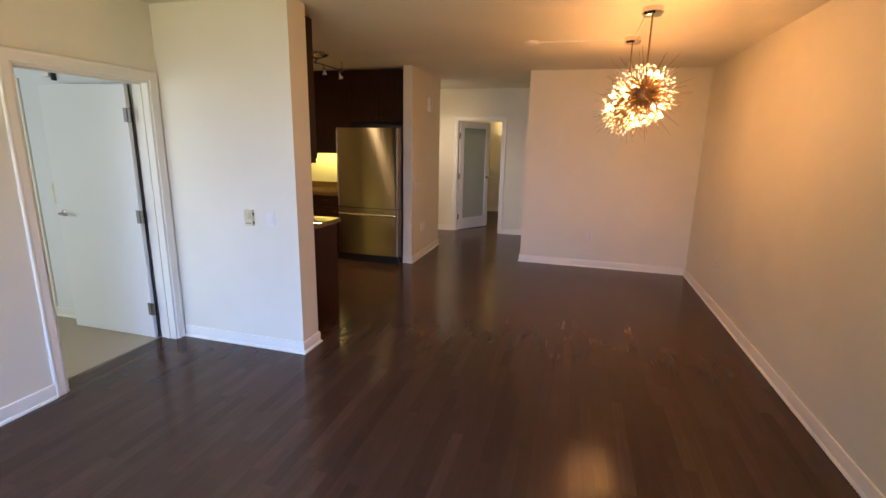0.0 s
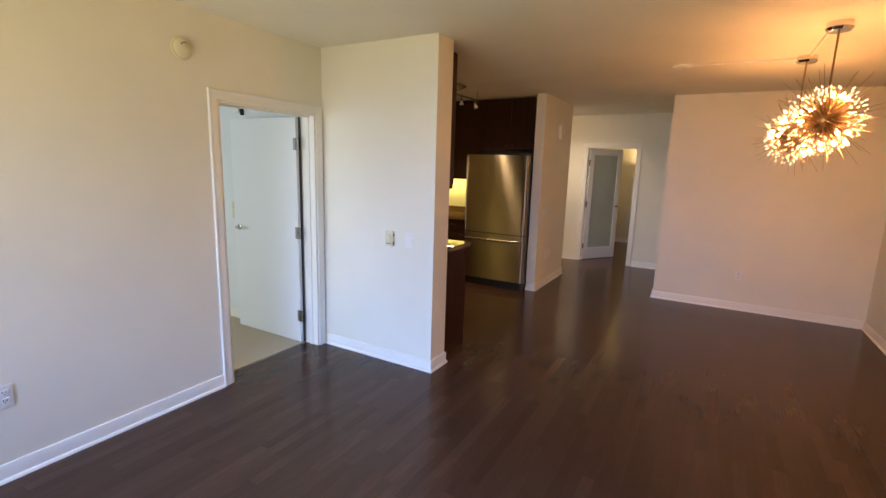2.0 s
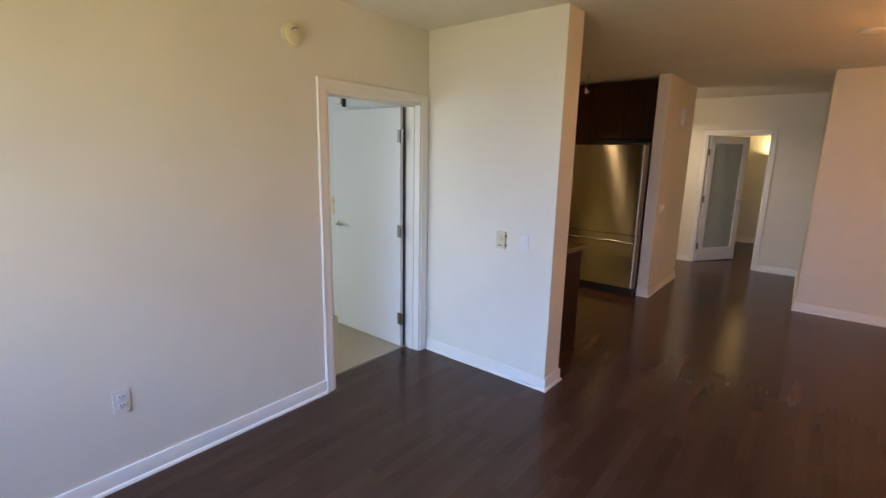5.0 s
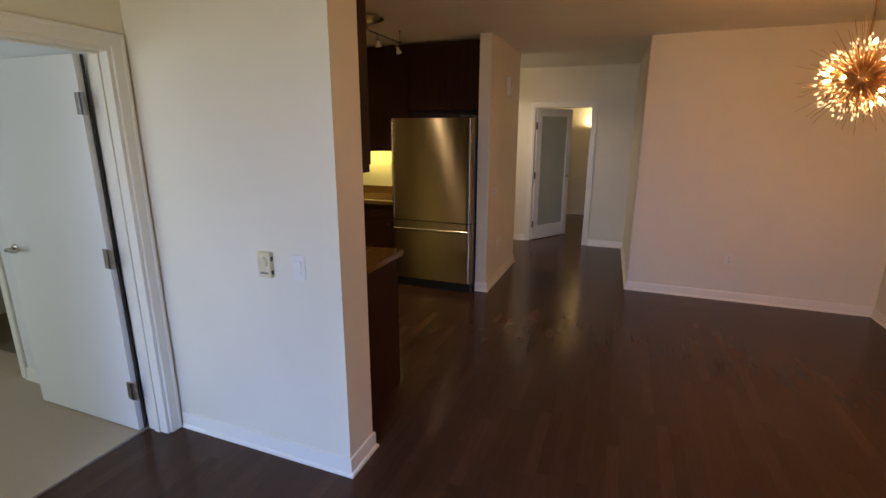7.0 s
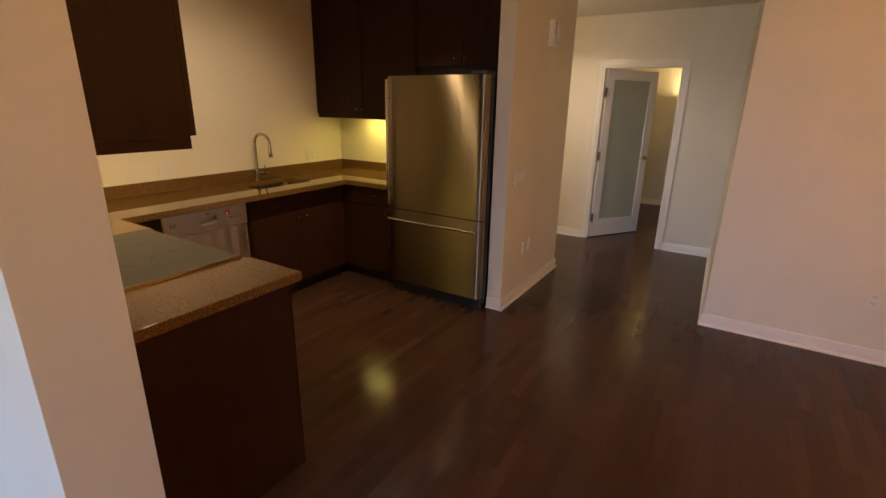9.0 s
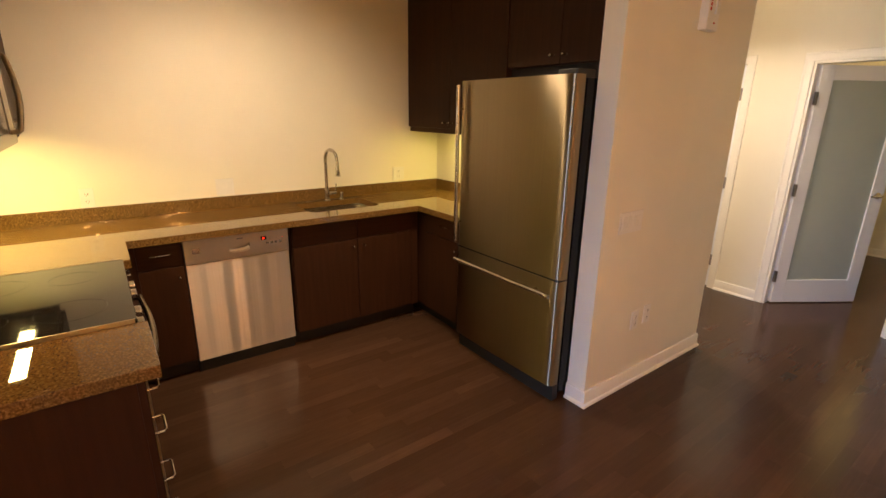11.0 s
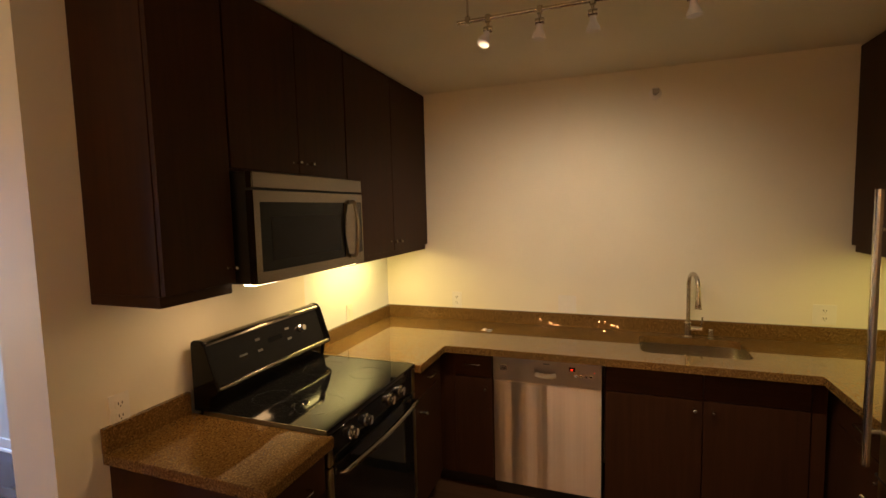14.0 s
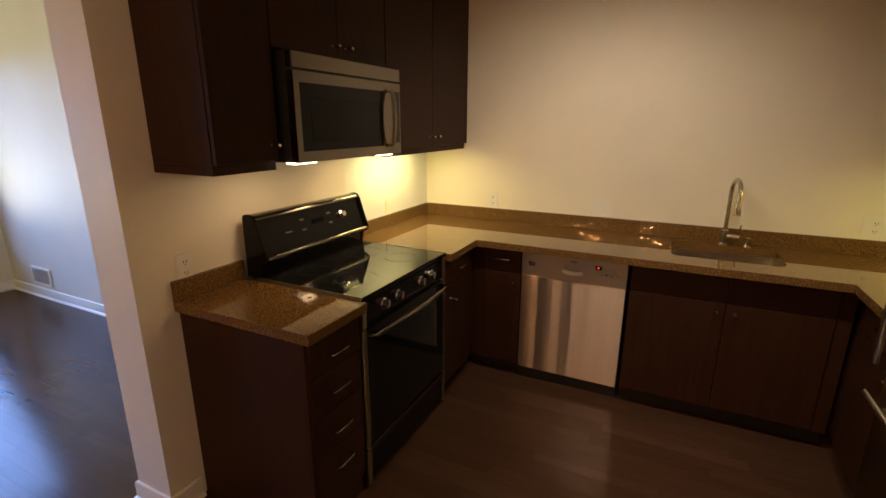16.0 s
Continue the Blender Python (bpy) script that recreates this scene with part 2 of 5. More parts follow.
# Crystals are no lamps: emission stands in for bulb light sparkling in them.
M_TIPGLOW = glow("crystal_tip_glow", (1.0, 0.64, 0.33), 6.0)
M_CRYSTAL = glassy("crystal", (1.0, 0.93, 0.80), 0.05)
M_LENS = glow("lamp_lens", (1.0, 0.86, 0.64), 14)
# Faint emission stands in for lamp light coming through the frosted glass.
M_SHADE = glow("frosted_cup_glow", (0.70, 0.65, 0.57), 0.04)
M_FIXLENS = glow("cooktop_lens", (1.0, 0.82, 0.50), 14)
M_LED = glow("red_led", (1.0, 0.03, 0.01), 2.5)
M_TILE = plain("wall_tile", (0.62, 0.58, 0.40), 0.12, 0.0, 0.06, 6)
M_GROUT = plain("grout", (0.50, 0.47, 0.36), 0.8)
M_TUB = plain("tub_enamel", (0.80, 0.79, 0.75), 0.15, 0.0, 0.03)
M_STONE = plain("floor_tile_stone", (0.20, 0.17, 0.13), 0.4)
M_WINFRAME = plain("dark_window_frame", (0.02, 0.022, 0.025), 0.4)
M_PANE = glassy("window_glass", (1, 1, 1), 0.0)
M_LAWN = plain("lawn", (0.10, 0.12, 0.04), 0.9, 0.0, 0.4, 3)
M_RED = plain("red_print", (0.55, 0.06, 0.04), 0.5)


# ---- building helpers ----
def bx(bm, x0, x1, y0, y1, z0, z1):
    """A box added to bm; returns its vertices."""
    vs = [bm.verts.new((x, y, z)) for x in (x0, x1) for y in (y0, y1) for z in (z0, z1)]
    for q in ((0, 1, 3, 2), (4, 6, 7, 5), (0, 4, 5, 1), (2, 3, 7, 6), (0, 2, 6, 4), (1, 5, 7, 3)):
        bm.faces.new([vs[k] for k in q])
    return vs


def box(x0, x1, y0, y1, z0, z1, bevel=0.0, segments=2):
    bm = bmesh.new()
    bx(bm, min(x0, x1), max(x0, x1), min(y0, y1), max(y0, y1), min(z0, z1), max(z0, z1))
    if bevel:
        bmesh.ops.bevel(bm, geom=bm.edges[:], offset=bevel, segments=segments, profile=0.6, affect="EDGES")
    return bm


def boxes(items, bevel=0.0):
    bm = bmesh.new()
    for it in items:
        bx(bm, *it)
    if bevel:
        bmesh.ops.bevel(bm, geom=bm.edges[:], offset=bevel, segments=2, profile=0.6, affect="EDGES")
    return bm


def tube(points, radius, sides=12, radii=None, caps=True):
    """A round bar along a line of points."""
    bm = bmesh.new()
    pts = [Vector(p) for p in points]
    rings, ref = [], None
    for k, p in enumerate(pts):
        d = (pts[min(k + 1, len(pts) - 1)] - pts[max(k - 1, 0)]).normalized()
        if ref is None:
            ref = Vector((0, 0, 1)) if abs(d.z) < 0.9 else Vector((1, 0, 0))
        u = d.cross(ref).normalized()
        ref = u.cross(d).normalized()
        r = radii[k] if radii else radius
        rings.append([bm.verts.new(p + r * (math.cos(2 * math.pi * i / sides) * u + math.sin(2 * math.pi * i / sides) * ref)) for i in range(sides)])
    for a, b in zip(rings, rings[1:]):
        for i in range(sides):
            bm.faces.new((a[i], a[(i + 1) % sides], b[(i + 1) % sides], b[i]))
    if caps:
        bm.faces.new(rings[0][::-1])
        bm.faces.new(rings[-1])
    bmesh.ops.recalc_face_normals(bm, faces=bm.faces[:])
    return bm


def lathe(centre, axis, profile, sides=24):
    """A turned body: profile of (distance along axis, radius)."""
    c, a = Vector(centre), Vector(axis).normalized()
    return tube([c + a * d for d, _ in profile], 1, sides, [max(r, 0.0004) for _, r in profile])


def sweep(profile, line):
    """A moulding: profile of (out from the wall, height) along a line of (x, y), the room on its right, mitred."""
    bm = bmesh.new()
    pts = [Vector(p) for p in line]
    rings = []
    for k, p in enumerate(pts):
        ns = []
        for a, b in ((k - 1, k), (k, k + 1)):
            if a >= 0 and b < len(pts):
                d = (pts[b] - pts[a]).normalized()
                ns.append(Vector((d.y, -d.x)))
        n = ns[0] if len(ns) == 1 else (ns[0] + ns[1]) / (1 + ns[0].dot(ns[1]))
        rings.append([bm.verts.new((p.x + n.x * o, p.y + n.y * o, z)) for o, z in profile])
    m = len(profile)
    for a, b in zip(rings, rings[1:]):
        for i in range(m):
            bm.faces.new((a[i], a[(i + 1) % m], b[(i + 1) % m], b[i]))
    bm.faces.new(rings[0])
    bm.faces.new(rings[-1][::-1])
    bmesh.ops.recalc_face_normals(bm, faces=bm.faces[:])
    return bm


def mesh_ob(name, bm, material, parent=None, smooth=False):
    me = bpy.data.meshes.new(name)
    base = Vector((0, 0, 0))
    up = parent
    while up is not None:
        base += up.location
        up = up.parent
    if base.length:
        bmesh.ops.translate(bm, verts=bm.verts[:], vec=-base)
    bm.to_mesh(me)
    bm.free()
    me.materials.append(material)
    if smooth:
        me.shade_smooth()
        me.set_sharp_from_angle(angle=radians(38))
    ob = new(name, me)
    if parent is not None:
        ob.parent = parent
    return ob


def part(name, bm, material, parent, label="", smooth=False):
    return tagged(mesh_ob(name, bm, material, parent, smooth), label)


def thing(name, at, label, category, group="", kind=""):
    ob = new(name)
    ob.empty_display_size = 0.05
    ob.location = at
    return tagged(ob, label, category, group, kind)


def structure(name, bm, material, label, category, smooth=False):
    bmesh.ops.remove_doubles(bm, verts=bm.verts[:], dist=1e-5)
    return tagged(mesh_ob(name, bm, material, None, smooth), label, category, "", "structure")

# ---- the plan ----
XD, XDB = -2.846, -2.99          # door wall: living side, bedroom side
BD0, BD1 = 2.236, 3.118           # bedroom doorway
YS, YK = 3.196, 3.412            # stub wall: living side, kitchen side
XS = -1.731                      # free end of the stub wall
XW, YN = -3.998, 6.540            # kitchen: west wall, north wall
XC0, XC1, YC0, YC1 = -1.985, -1.866, 6.042, 7.298   # column beside the fridge
YB, XB, XR = 6.676, -0.486, 1.622  # dining wall, its free end, party wall
FDX0, FDX1 = -1.915, -1.098       # doorway of the frosted door
YF = 8.600                       # end wall of the hall
HALL_SKEW = -0.06                # the hall side wall runs slightly out of square
YWIN = -0.6                      # window wall
YE = 11.35                       # end of the room behind the frosted door
H = 2.52                        # ceiling

# ---- walls ----
structure("wall_west", boxes([(XDB, XD, -0.75, BD0, -0.02, H), (XDB, XD, BD0, BD1, 1.995, H), (XDB, XD, BD1, YS, -0.02, H)]), M_WALL, "off-white painted wall with a door opening", "wall")
structure("wall_stub", boxes([(XDB, XS, YS, YK, -0.02, H)]), M_WALL, "off-white painted stub wall between living room and kitchen", "wall")
structure("wall_bedroom_north", boxes([(-4.30, XDB, 3.19, YK, -0.02, H), (-5.04, -4.30, 3.19, 3.37, 1.975, H), (-7.0, -5.04, 3.19, 3.37, -0.02, H)]), M_BEDWALL, "white painted bedroom wall with a bathroom doorway", "wall")
structure("wall_kitchen_west", boxes([(-4.125, XW, YK, YN, -0.02, H)]), M_WALL, "cream painted kitchen wall above the sink", "wall")
structure("wall_kitchen_north", boxes([(-4.125, XC0, YN, YC1, -0.02, H)]), M_WALL, "cream painted wall behind the refrigerator", "wall")
structure("wall_column", boxes([(XC0, XC1, YC0, YC1, -0.02, H)]), M_WALL, "off-white wall end beside the refrigerator", "wall")
structure("wall_hall_end", boxes([(-4.125, -3.11, YF, YF + 0.12, -0.02, H), (-3.11, -2.385, YF, YF + 0.12, 2.0, H), (-2.385, FDX0, YF, YF + 0.12, -0.02, H), (FDX0, FDX1, YF, YF + 0.12, 1.992, H), (FDX1, XB, YF, YF + 0.12, -0.02, H)]), M_WALL, "off-white hall end wall with two doorways", "wall")
structure("wall_hall_west", boxes([(-4.245, -4.125, YC1, YF + 0.12, -0.02, H)]), M_WALL, "off-white wall closing the hall", "wall")
hall_side = boxes([(XB, XB + 0.14, YB + 0.14, YF + 0.12, -0.02, H)])
for v in hall_side.verts:
    v.co.x += HALL_SKEW * (v.co.y - YB) / (YF - YB)
structure("wall_hall_east", hall_side, M_WALL, "off-white hall side wall", "wall")
structure("wall_dining", boxes([(XB, XR, YB, YB + 0.14, -0.02, H)]), M_WALL, "off-white dining wall lit by warm lamps", "wall")
structure("wall_east", boxes([(XR, XR + 0.15, -0.75, YB + 0.14, -0.02, H)]), M_WALL, "long off-white party wall", "wall")
WX0, WX1, WZ0, WZ1 = -2.72, 1.35, 0.50, 2.30
structure("wall_window", boxes([(XD, WX0, -0.75, YWIN, -0.02, H), (WX1, XR, -0.75, YWIN, -0.02, H), (WX0, WX1, -0.75, YWIN, -0.02, WZ0), (WX0, WX1, -0.75, YWIN, WZ1, H)]), M_WALL, "off-white wall with a wide window", "wall")
structure("wall_bedroom_south", boxes([(-7.0, -6.1, -0.75, YWIN, -0.02, H), (-3.9, XDB, -0.75, YWIN, -0.02, H), (-6.1, -3.9, -0.75, YWIN, -0.02, 0.6), (-6.1, -3.9, -0.75, YWIN, 2.3, H)]), M_BEDWALL, "white bedroom wall with a window opening", "wall")
structure("wall_bedroom_west", boxes([(-7.15, -7.0, -0.75, 5.4, -0.02, H)]), M_BEDWALL, "white bedroom wall", "wall")
structure("wall_bathroom_north", boxes([(-7.0, -4.125, 5.25, 5.4, -0.02, H)]), M_BEDWALL, "white bathroom wall", "wall")
structure("wall_bathroom_east", boxes([(-4.27, -4.125, YK, 5.25, -0.02, H)]), M_BEDWALL, "white bathroom side wall", "wall")
structure("wall_bath_north", boxes([(-2.7, XB + 0.14, YE, YE + 0.12, -0.02, H), (-2.7, -2.58, YF + 0.12, YE, -0.02, H), (XB - 0.1, XB + 0.14, YF + 0.12, YE, -0.02, H)]), M_WALL, "walls of the room behind the frosted door", "wall")
structure("ceiling", boxes([(-7.15, XR + 0.15, -0.75, YE + 0.12, H, H + 0.12)]), M_CEIL, "smooth off-white ceiling", "ceiling")
structure("ground", boxes([(-200, 200, -300, -1.2, -3.2, -3.0)]), M_LAWN, "green lawn outside the windows", "ground")

# ---- baseboards with a shoe moulding ----
BASE = [(0.0, 0.0), (0.024, 0.0), (0.023, 0.010), (0.017, 0.017), (0.012, 0.019), (0.012, 0.084), (0.009, 0.091), (0.0, 0.092)]
for run in ([(XD, YWIN), (XD, BD0 - 0.065)],
            [(XD + 0.022, YS), (XS, YS), (XS, YK), (-1.868, YK)],
            [(XC0, YC0), (XC1, YC0), (XC1, YC1), (-4.125, YC1)],
            [(-2.325, YF), (FDX0 - 0.065, YF)],
            [(FDX1 + 0.065, YF), (XB + HALL_SKEW, YF), (XB, YB), (XR, YB), (XR, YWIN), (XD, YWIN)],
            [(-2.58, YE), (XB - 0.1, YE), (XB - 0.1, YF + 0.12)]):
    structure("baseboard", sweep(BASE, run), M_TRIM, "white enamelled baseboard with shoe moulding", "baseboard", True)
for run in ([(-4.235, 3.19), (XDB - 0.03, 3.19)], [(-6.9, 3.19), (-5.11, 3.19)]):
    structure("baseboard", sweep(BASE, run), M_TRIM, "white enamelled baseboard on bedroom wall", "baseboard", True)


# ---- doorways ----
CASING = [(0.0, 0.0), (0.0, 0.010), (0.004, 0.013), (0.046, 0.0135), (0.050, 0.0165), (0.061, 0.0170), (0.065, 0.013), (0.065, 0.0)]


def casing(name, u0, u1, top, to_world):
    """A mitred door casing: profile of (away from the opening, out from the wall)."""
    bm = bmesh.new()
    rings = []
    for u, z, su, sz in ((u0, 0.0, -1, 0), (u0, top, -1, 1), (u1, top, 1, 1), (u1, 0.0, 1, 0)):
        rings.append([bm.verts.new(to_world(u + su * o, z + sz * o, d)) for o, d in CASING])
    m = len(CASING)
    for p, q in zip(rings, rings[1:]):
        for k in range(m):
            bm.faces.new((p[k], p[(k + 1) % m], q[(k + 1) % m], q[k]))
    bm.faces.new(rings[0])
    bm.faces.new(rings[-1][::-1])
    bmesh.ops.recalc_face_normals(bm, faces=bm.faces[:])
    return structure(name, bm, M_TRIM, "white moulded door casing", "door casing")


def casing_y(name, y, out, x0, x1, top):
    return casing(name, x0, x1, top, lambda u, z, d: (u, y + out * d, z))


def casing_x(name, x, out, y0, y1, top):
    return casing(name, y0, y1, top, lambda u, z, d: (x + out * d, u, z))


casing_x("trim_bedroom_door", XD, 1, BD0, BD1, 1.995)
structure("jamb_bedroom_door", boxes([(XDB - 0.002, XD + 0.002, BD0, BD0 + 0.018, 0, 1.995), (XDB - 0.002, XD + 0.002, BD1 - 0.018, BD1, 0, 1.995), (XDB - 0.002, XD + 0.002, BD0 + 0.018, BD1 - 0.018, 1.977, 1.995),
                                      (-2.935, -2.900, BD0 + 0.018, BD0 + 0.028, 0, 1.977), (-2.935, -2.900, BD1 - 0.026, BD1 - 0.018, 0, 1.977), (-2.935, -2.900, BD0 + 0.028, BD1 - 0.026, 1.967, 1.977)]), M_TRIM, "white door jamb with stop", "door jamb")
casing_y("trim_bathroom_door", 3.19, -1, -5.04, -4.30, 1.975)
structure("jamb_bathroom_door", boxes([(-5.04, -5.022, 3.188, 3.372, 0, 1.975), (-4.318, -4.30, 3.188, 3.372, 0, 1.975), (-5.022, -4.318, 3.188, 3.372, 1.957, 1.975)]), M_TRIM, "white door jamb", "door jamb")
casing_y("trim_frosted_door", YF, -1, FDX0, FDX1, 1.992)
structure("jamb_frosted_door", boxes([(FDX0, FDX0 + 0.018, YF - 0.002, YF + 0.122, 0, 1.992), (FDX1 - 0.018, FDX1, YF - 0.002, YF + 0.122, 0, 1.992), (FDX0 + 0.018, FDX1 - 0.018, YF - 0.002, YF + 0.122, 1.974, 1.992)]), M_TRIM, "white door jamb", "door jamb")
casing_y("trim_hall_door", YF, -1, -3.11, -2.385, 2.0)
casing_y("trim_bath_inside", YF + 0.12, 1, FDX0, FDX1, 1.992)


def hinge(at, parent, along="x"):
    x, y, z = at
    bm = boxes([(x - 0.034, x + 0.028, y - 0.004, y, z - 0.05, z + 0.05)])
    pin = lathe((x, y - 0.006, z - 0.05), (0, 0, 1), [(0, 0.006), (0.1, 0.006)], 8)
    pm = bpy.data.meshes.new("pin")
    pin.to_mesh(pm)
    pin.free()
    bm.from_mesh(pm)
    bpy.data.meshes.remove(pm)
    return part("hinge", bm, M_HINGE, parent, "dark satin metal hinge")


def lever(at, out, reach, parent):
    """A lever handle on a round rose: out is the way off the leaf, reach the way the lever points."""
    o, r, a = Vector(out), Vector(reach), Vector(at)
    rose = part("rose", lathe(a, o, [(0, 0.026), (0.008, 0.026), (0.011, 0.020)], 20), M_NICKEL, parent, "", True)
    pts = [a, a + o * 0.045, a + o * 0.055 + r * 0.02, a + o * 0.055 + r * 0.10]
    part("door_handle", tube(pts, 0.009, 10), M_NICKEL, parent, "satin nickel lever handle", True)
    return rose


# bedroom door, open at right angles against the bedroom wall
d1 = thing("door_1", (-3.0, 3.085, 0.012), "flush white bedroom door standing open", "door", "", "structure")
part("leaf", box(-3.845, -3.006, 3.052, 3.092, 0.012, 1.968, 0.002), M_DOOR, d1, "flush white leaf")
# Near-black strip puts the shade of the hinge gap into colour.
part("gap_shade", box(-3.005, -2.995, 3.082, 3.090, 0.012, 1.968), M_SLOT, d1, "dark strip for the shaded gap along the hinge edge")
for hz in (0.257, 1.0, 1.75):
    hinge((-3.002, 3.052, hz), d1)
lever((-3.775, 3.052, 0.985), (0, -1, 0), (1, 0, 0), d1)

# frosted door, standing ajar into the lit room
ang = radians(56.5)
d2 = thing("door_2", (0, 0, 0), "white door with a full frosted glass pane, standing ajar", "door", "", "structure")
LW = 0.772
part("stile", box(0, 0.105, -0.02, 0.02, 0.01, 1.968, 0.003), M_DOOR, d2)
part("stile", box(LW - 0.105, LW, -0.02, 0.02, 0.01, 1.968, 0.003), M_DOOR, d2)
part("rail", box(0.105, LW - 0.105, -0.02, 0.02, 0.01, 0.215, 0.003), M_DOOR, d2)
part("rail", box(0.105, LW - 0.105, -0.02, 0.02, 1.858, 1.968, 0.003), M_DOOR, d2)
part("pane", box(0.100, LW - 0.100, -0.006, 0.006, 0.21, 1.863), M_FROST, d2, "greenish frosted glass pane")
for hz in (0.25, 1.0, 1.72):
    part("hinge", box(-0.014, 0.004, -0.030, -0.006, hz - 0.05, hz + 0.05, 0.002), M_HINGE, d2, "satin metal hinge")
lever((LW - 0.055, -0.02, 0.96), (0, -1, 0), (-1, 0, 0), d2)
d2.matrix_world = pose(-1.884, 8.655, 0.0, 0, 0, math.degrees(ang))

# closed slab door at the end of the hall
d3 = thing("door_3", (-2.39, YF, 0.012), "flush white hall door, closed", "door", "", "structure")
part("leaf", box(-3.105, -2.39, YF + 0.004, YF + 0.044, 0.012, 1.995, 0.002), M_DOOR, d3, "flush white leaf")
for hz in (0.27, 1.0, 1.76):
    hinge((-2.392, YF + 0.003, hz), d3)

# ---- windows ----
w1 = thing("window_1", (WX0, -0.7, WZ0), "wide dark-framed living room window", "window", "", "structure")
part("sill", box(WX0, WX1, -0.66, YWIN + 0.03, WZ0 - 0.03, WZ0 + 0.012, 0.004), M_WINFRAME, w1, "dark window sill")
for x0, x1, z0, z1 in ((WX0, WX1, WZ0 + 0.012, WZ0 + 0.07), (WX0, WX1, WZ1 - 0.06, WZ1), (WX0, WX0 + 0.05, WZ0 + 0.07, WZ1 - 0.06), (WX1 - 0.05, WX1, WZ0 + 0.07, WZ1 - 0.06), (-1.38, -1.32, WZ0 + 0.07, WZ1 - 0.06), (-0.02, 0.04, WZ0 + 0.07, WZ1 - 0.06)):
    part("window_frame", box(x0, x1, -0.73, -0.67, z0, z1, 0.003), M_WINFRAME, w1)
for x0, x1 in ((WX0 + 0.05, -1.38), (-1.32, -0.02), (0.04, WX1 - 0.05)):
    pane = part("pane", box(x0, x1, -0.705, -0.699, WZ0 + 0.07, WZ1 - 0.06), M_PANE, w1, "clear glass pane")
    pane.visible_shadow = False
w2 = thing("window_2", (-6.1, -0.7, 0.6), "bedroom window with dark frame", "window", "", "structure")
for x0, x1, z0, z1 in ((-6.1, -3.9, 0.6, 0.66), (-6.1, -3.9, 2.24, 2.3), (-6.1, -6.05, 0.66, 2.24), (-3.95, -3.9, 0.66, 2.24), (-5.03, -4.97, 0.66, 2.24)):
    part("window_frame", box(x0, x1, -0.73, -0.67, z0, z1, 0.003), M_WINFRAME, w2)

# ---- bedroom and bathroom floors ----
structure("carpet", boxes([(-7.0, XDB - 0.012, YWIN, 3.19, -0.02, 0.006), (-5.04, -4.30, 3.19, 3.37, -0.02, 0.006)]), M_CARPET, "beige cut-pile bedroom carpet", "carpet")
structure("bathroom_floor", boxes([(-7.0, -4.27, 3.37, 5.25, -0.02, 0.004)]), M_STONE, "brown stone bathroom floor", "floor")

# tiled bathroom wall with single tiles, tub and curtain rail
tw = structure("tiled_wall", boxes([(-6.70, -6.60, 3.34, 5.25, 0.0, H)]), M_GROUT, "pale yellow tiled bathroom wall", "tiled wall")
tile_bm = box(0, 0.008, 0, 0.146, 0, 0.071, 0.0015, 1)
tile_me = bpy.data.meshes.new("tile")
tile_bm.to_mesh(tile_me)
tile_bm.free()
tile_me.materials.append(M_TILE)
for iy in range(12):
    for iz in range(24):
        y = 3.345 + iy * 0.150 + (0.075 if iz % 2 else 0)
        if y + 0.146 > 5.24:
            continue
        ob = new("tile", tile_me)
        ob.location = (-6.60, y, 0.56 + iz * 0.075)
        ob.parent = tw
tub = thing("bathtub", (-6.2, 4.3, 0.004), "white enamel bathtub against the tiled wall", "bathtub")
bm = boxes([(-5.86, -5.80, 3.36, 5.23, 0.004, 0.50), (-6.59, -6.50, 3.36, 5.23, 0.004, 0.50), (-6.50, -5.86, 3.36, 3.46, 0.004, 0.50), (-6.50, -5.86, 5.13, 5.23, 0.004, 0.50), (-6.50, -5.86, 3.46, 5.13, 0.004, 0.12)])
part("basin", bm, M_TUB, tub)
part("rim", boxes([(-5.88, -5.775, 3.345, 5.245, 0.50, 0.535), (-6.59, -6.49, 3.345, 5.245, 0.50, 0.535), (-6.49, -5.88, 3.345, 3.47, 0.50, 0.535), (-6.49, -5.88, 5.12, 5.245, 0.50, 0.535)]), M_TUB, tub)
rod = thing("shower_rail", (-5.83, 3.342, 1.96), "chrome shower curtain rail", "curtain rail")
part("rail", tube([(-5.83, 3.342, 1.96), (-5.83, 5.248, 1.96)], 0.0125, 12), M_CHROME, rod, "", True)
strike = thing("strike_plate", (-5.021, 3.262, 0.94), "dark metal strike plate on the bathroom jamb", "strike plate")
part("plate", box(-5.022, -5.019, 3.247, 3.277, 0.90, 0.98, 0.0008), M_SLOT, strike)

# ---- plates, switches and alarms ----
def on_wall(at, facing):
    """Local frame on a wall: x across, z up, -y out of the wall."""
    turn = {"+x": 90, "-x": -90, "-y": 0, "+y": 180}[facing]
    return pose(at[0], at[1], at[2], 0, 0, turn)


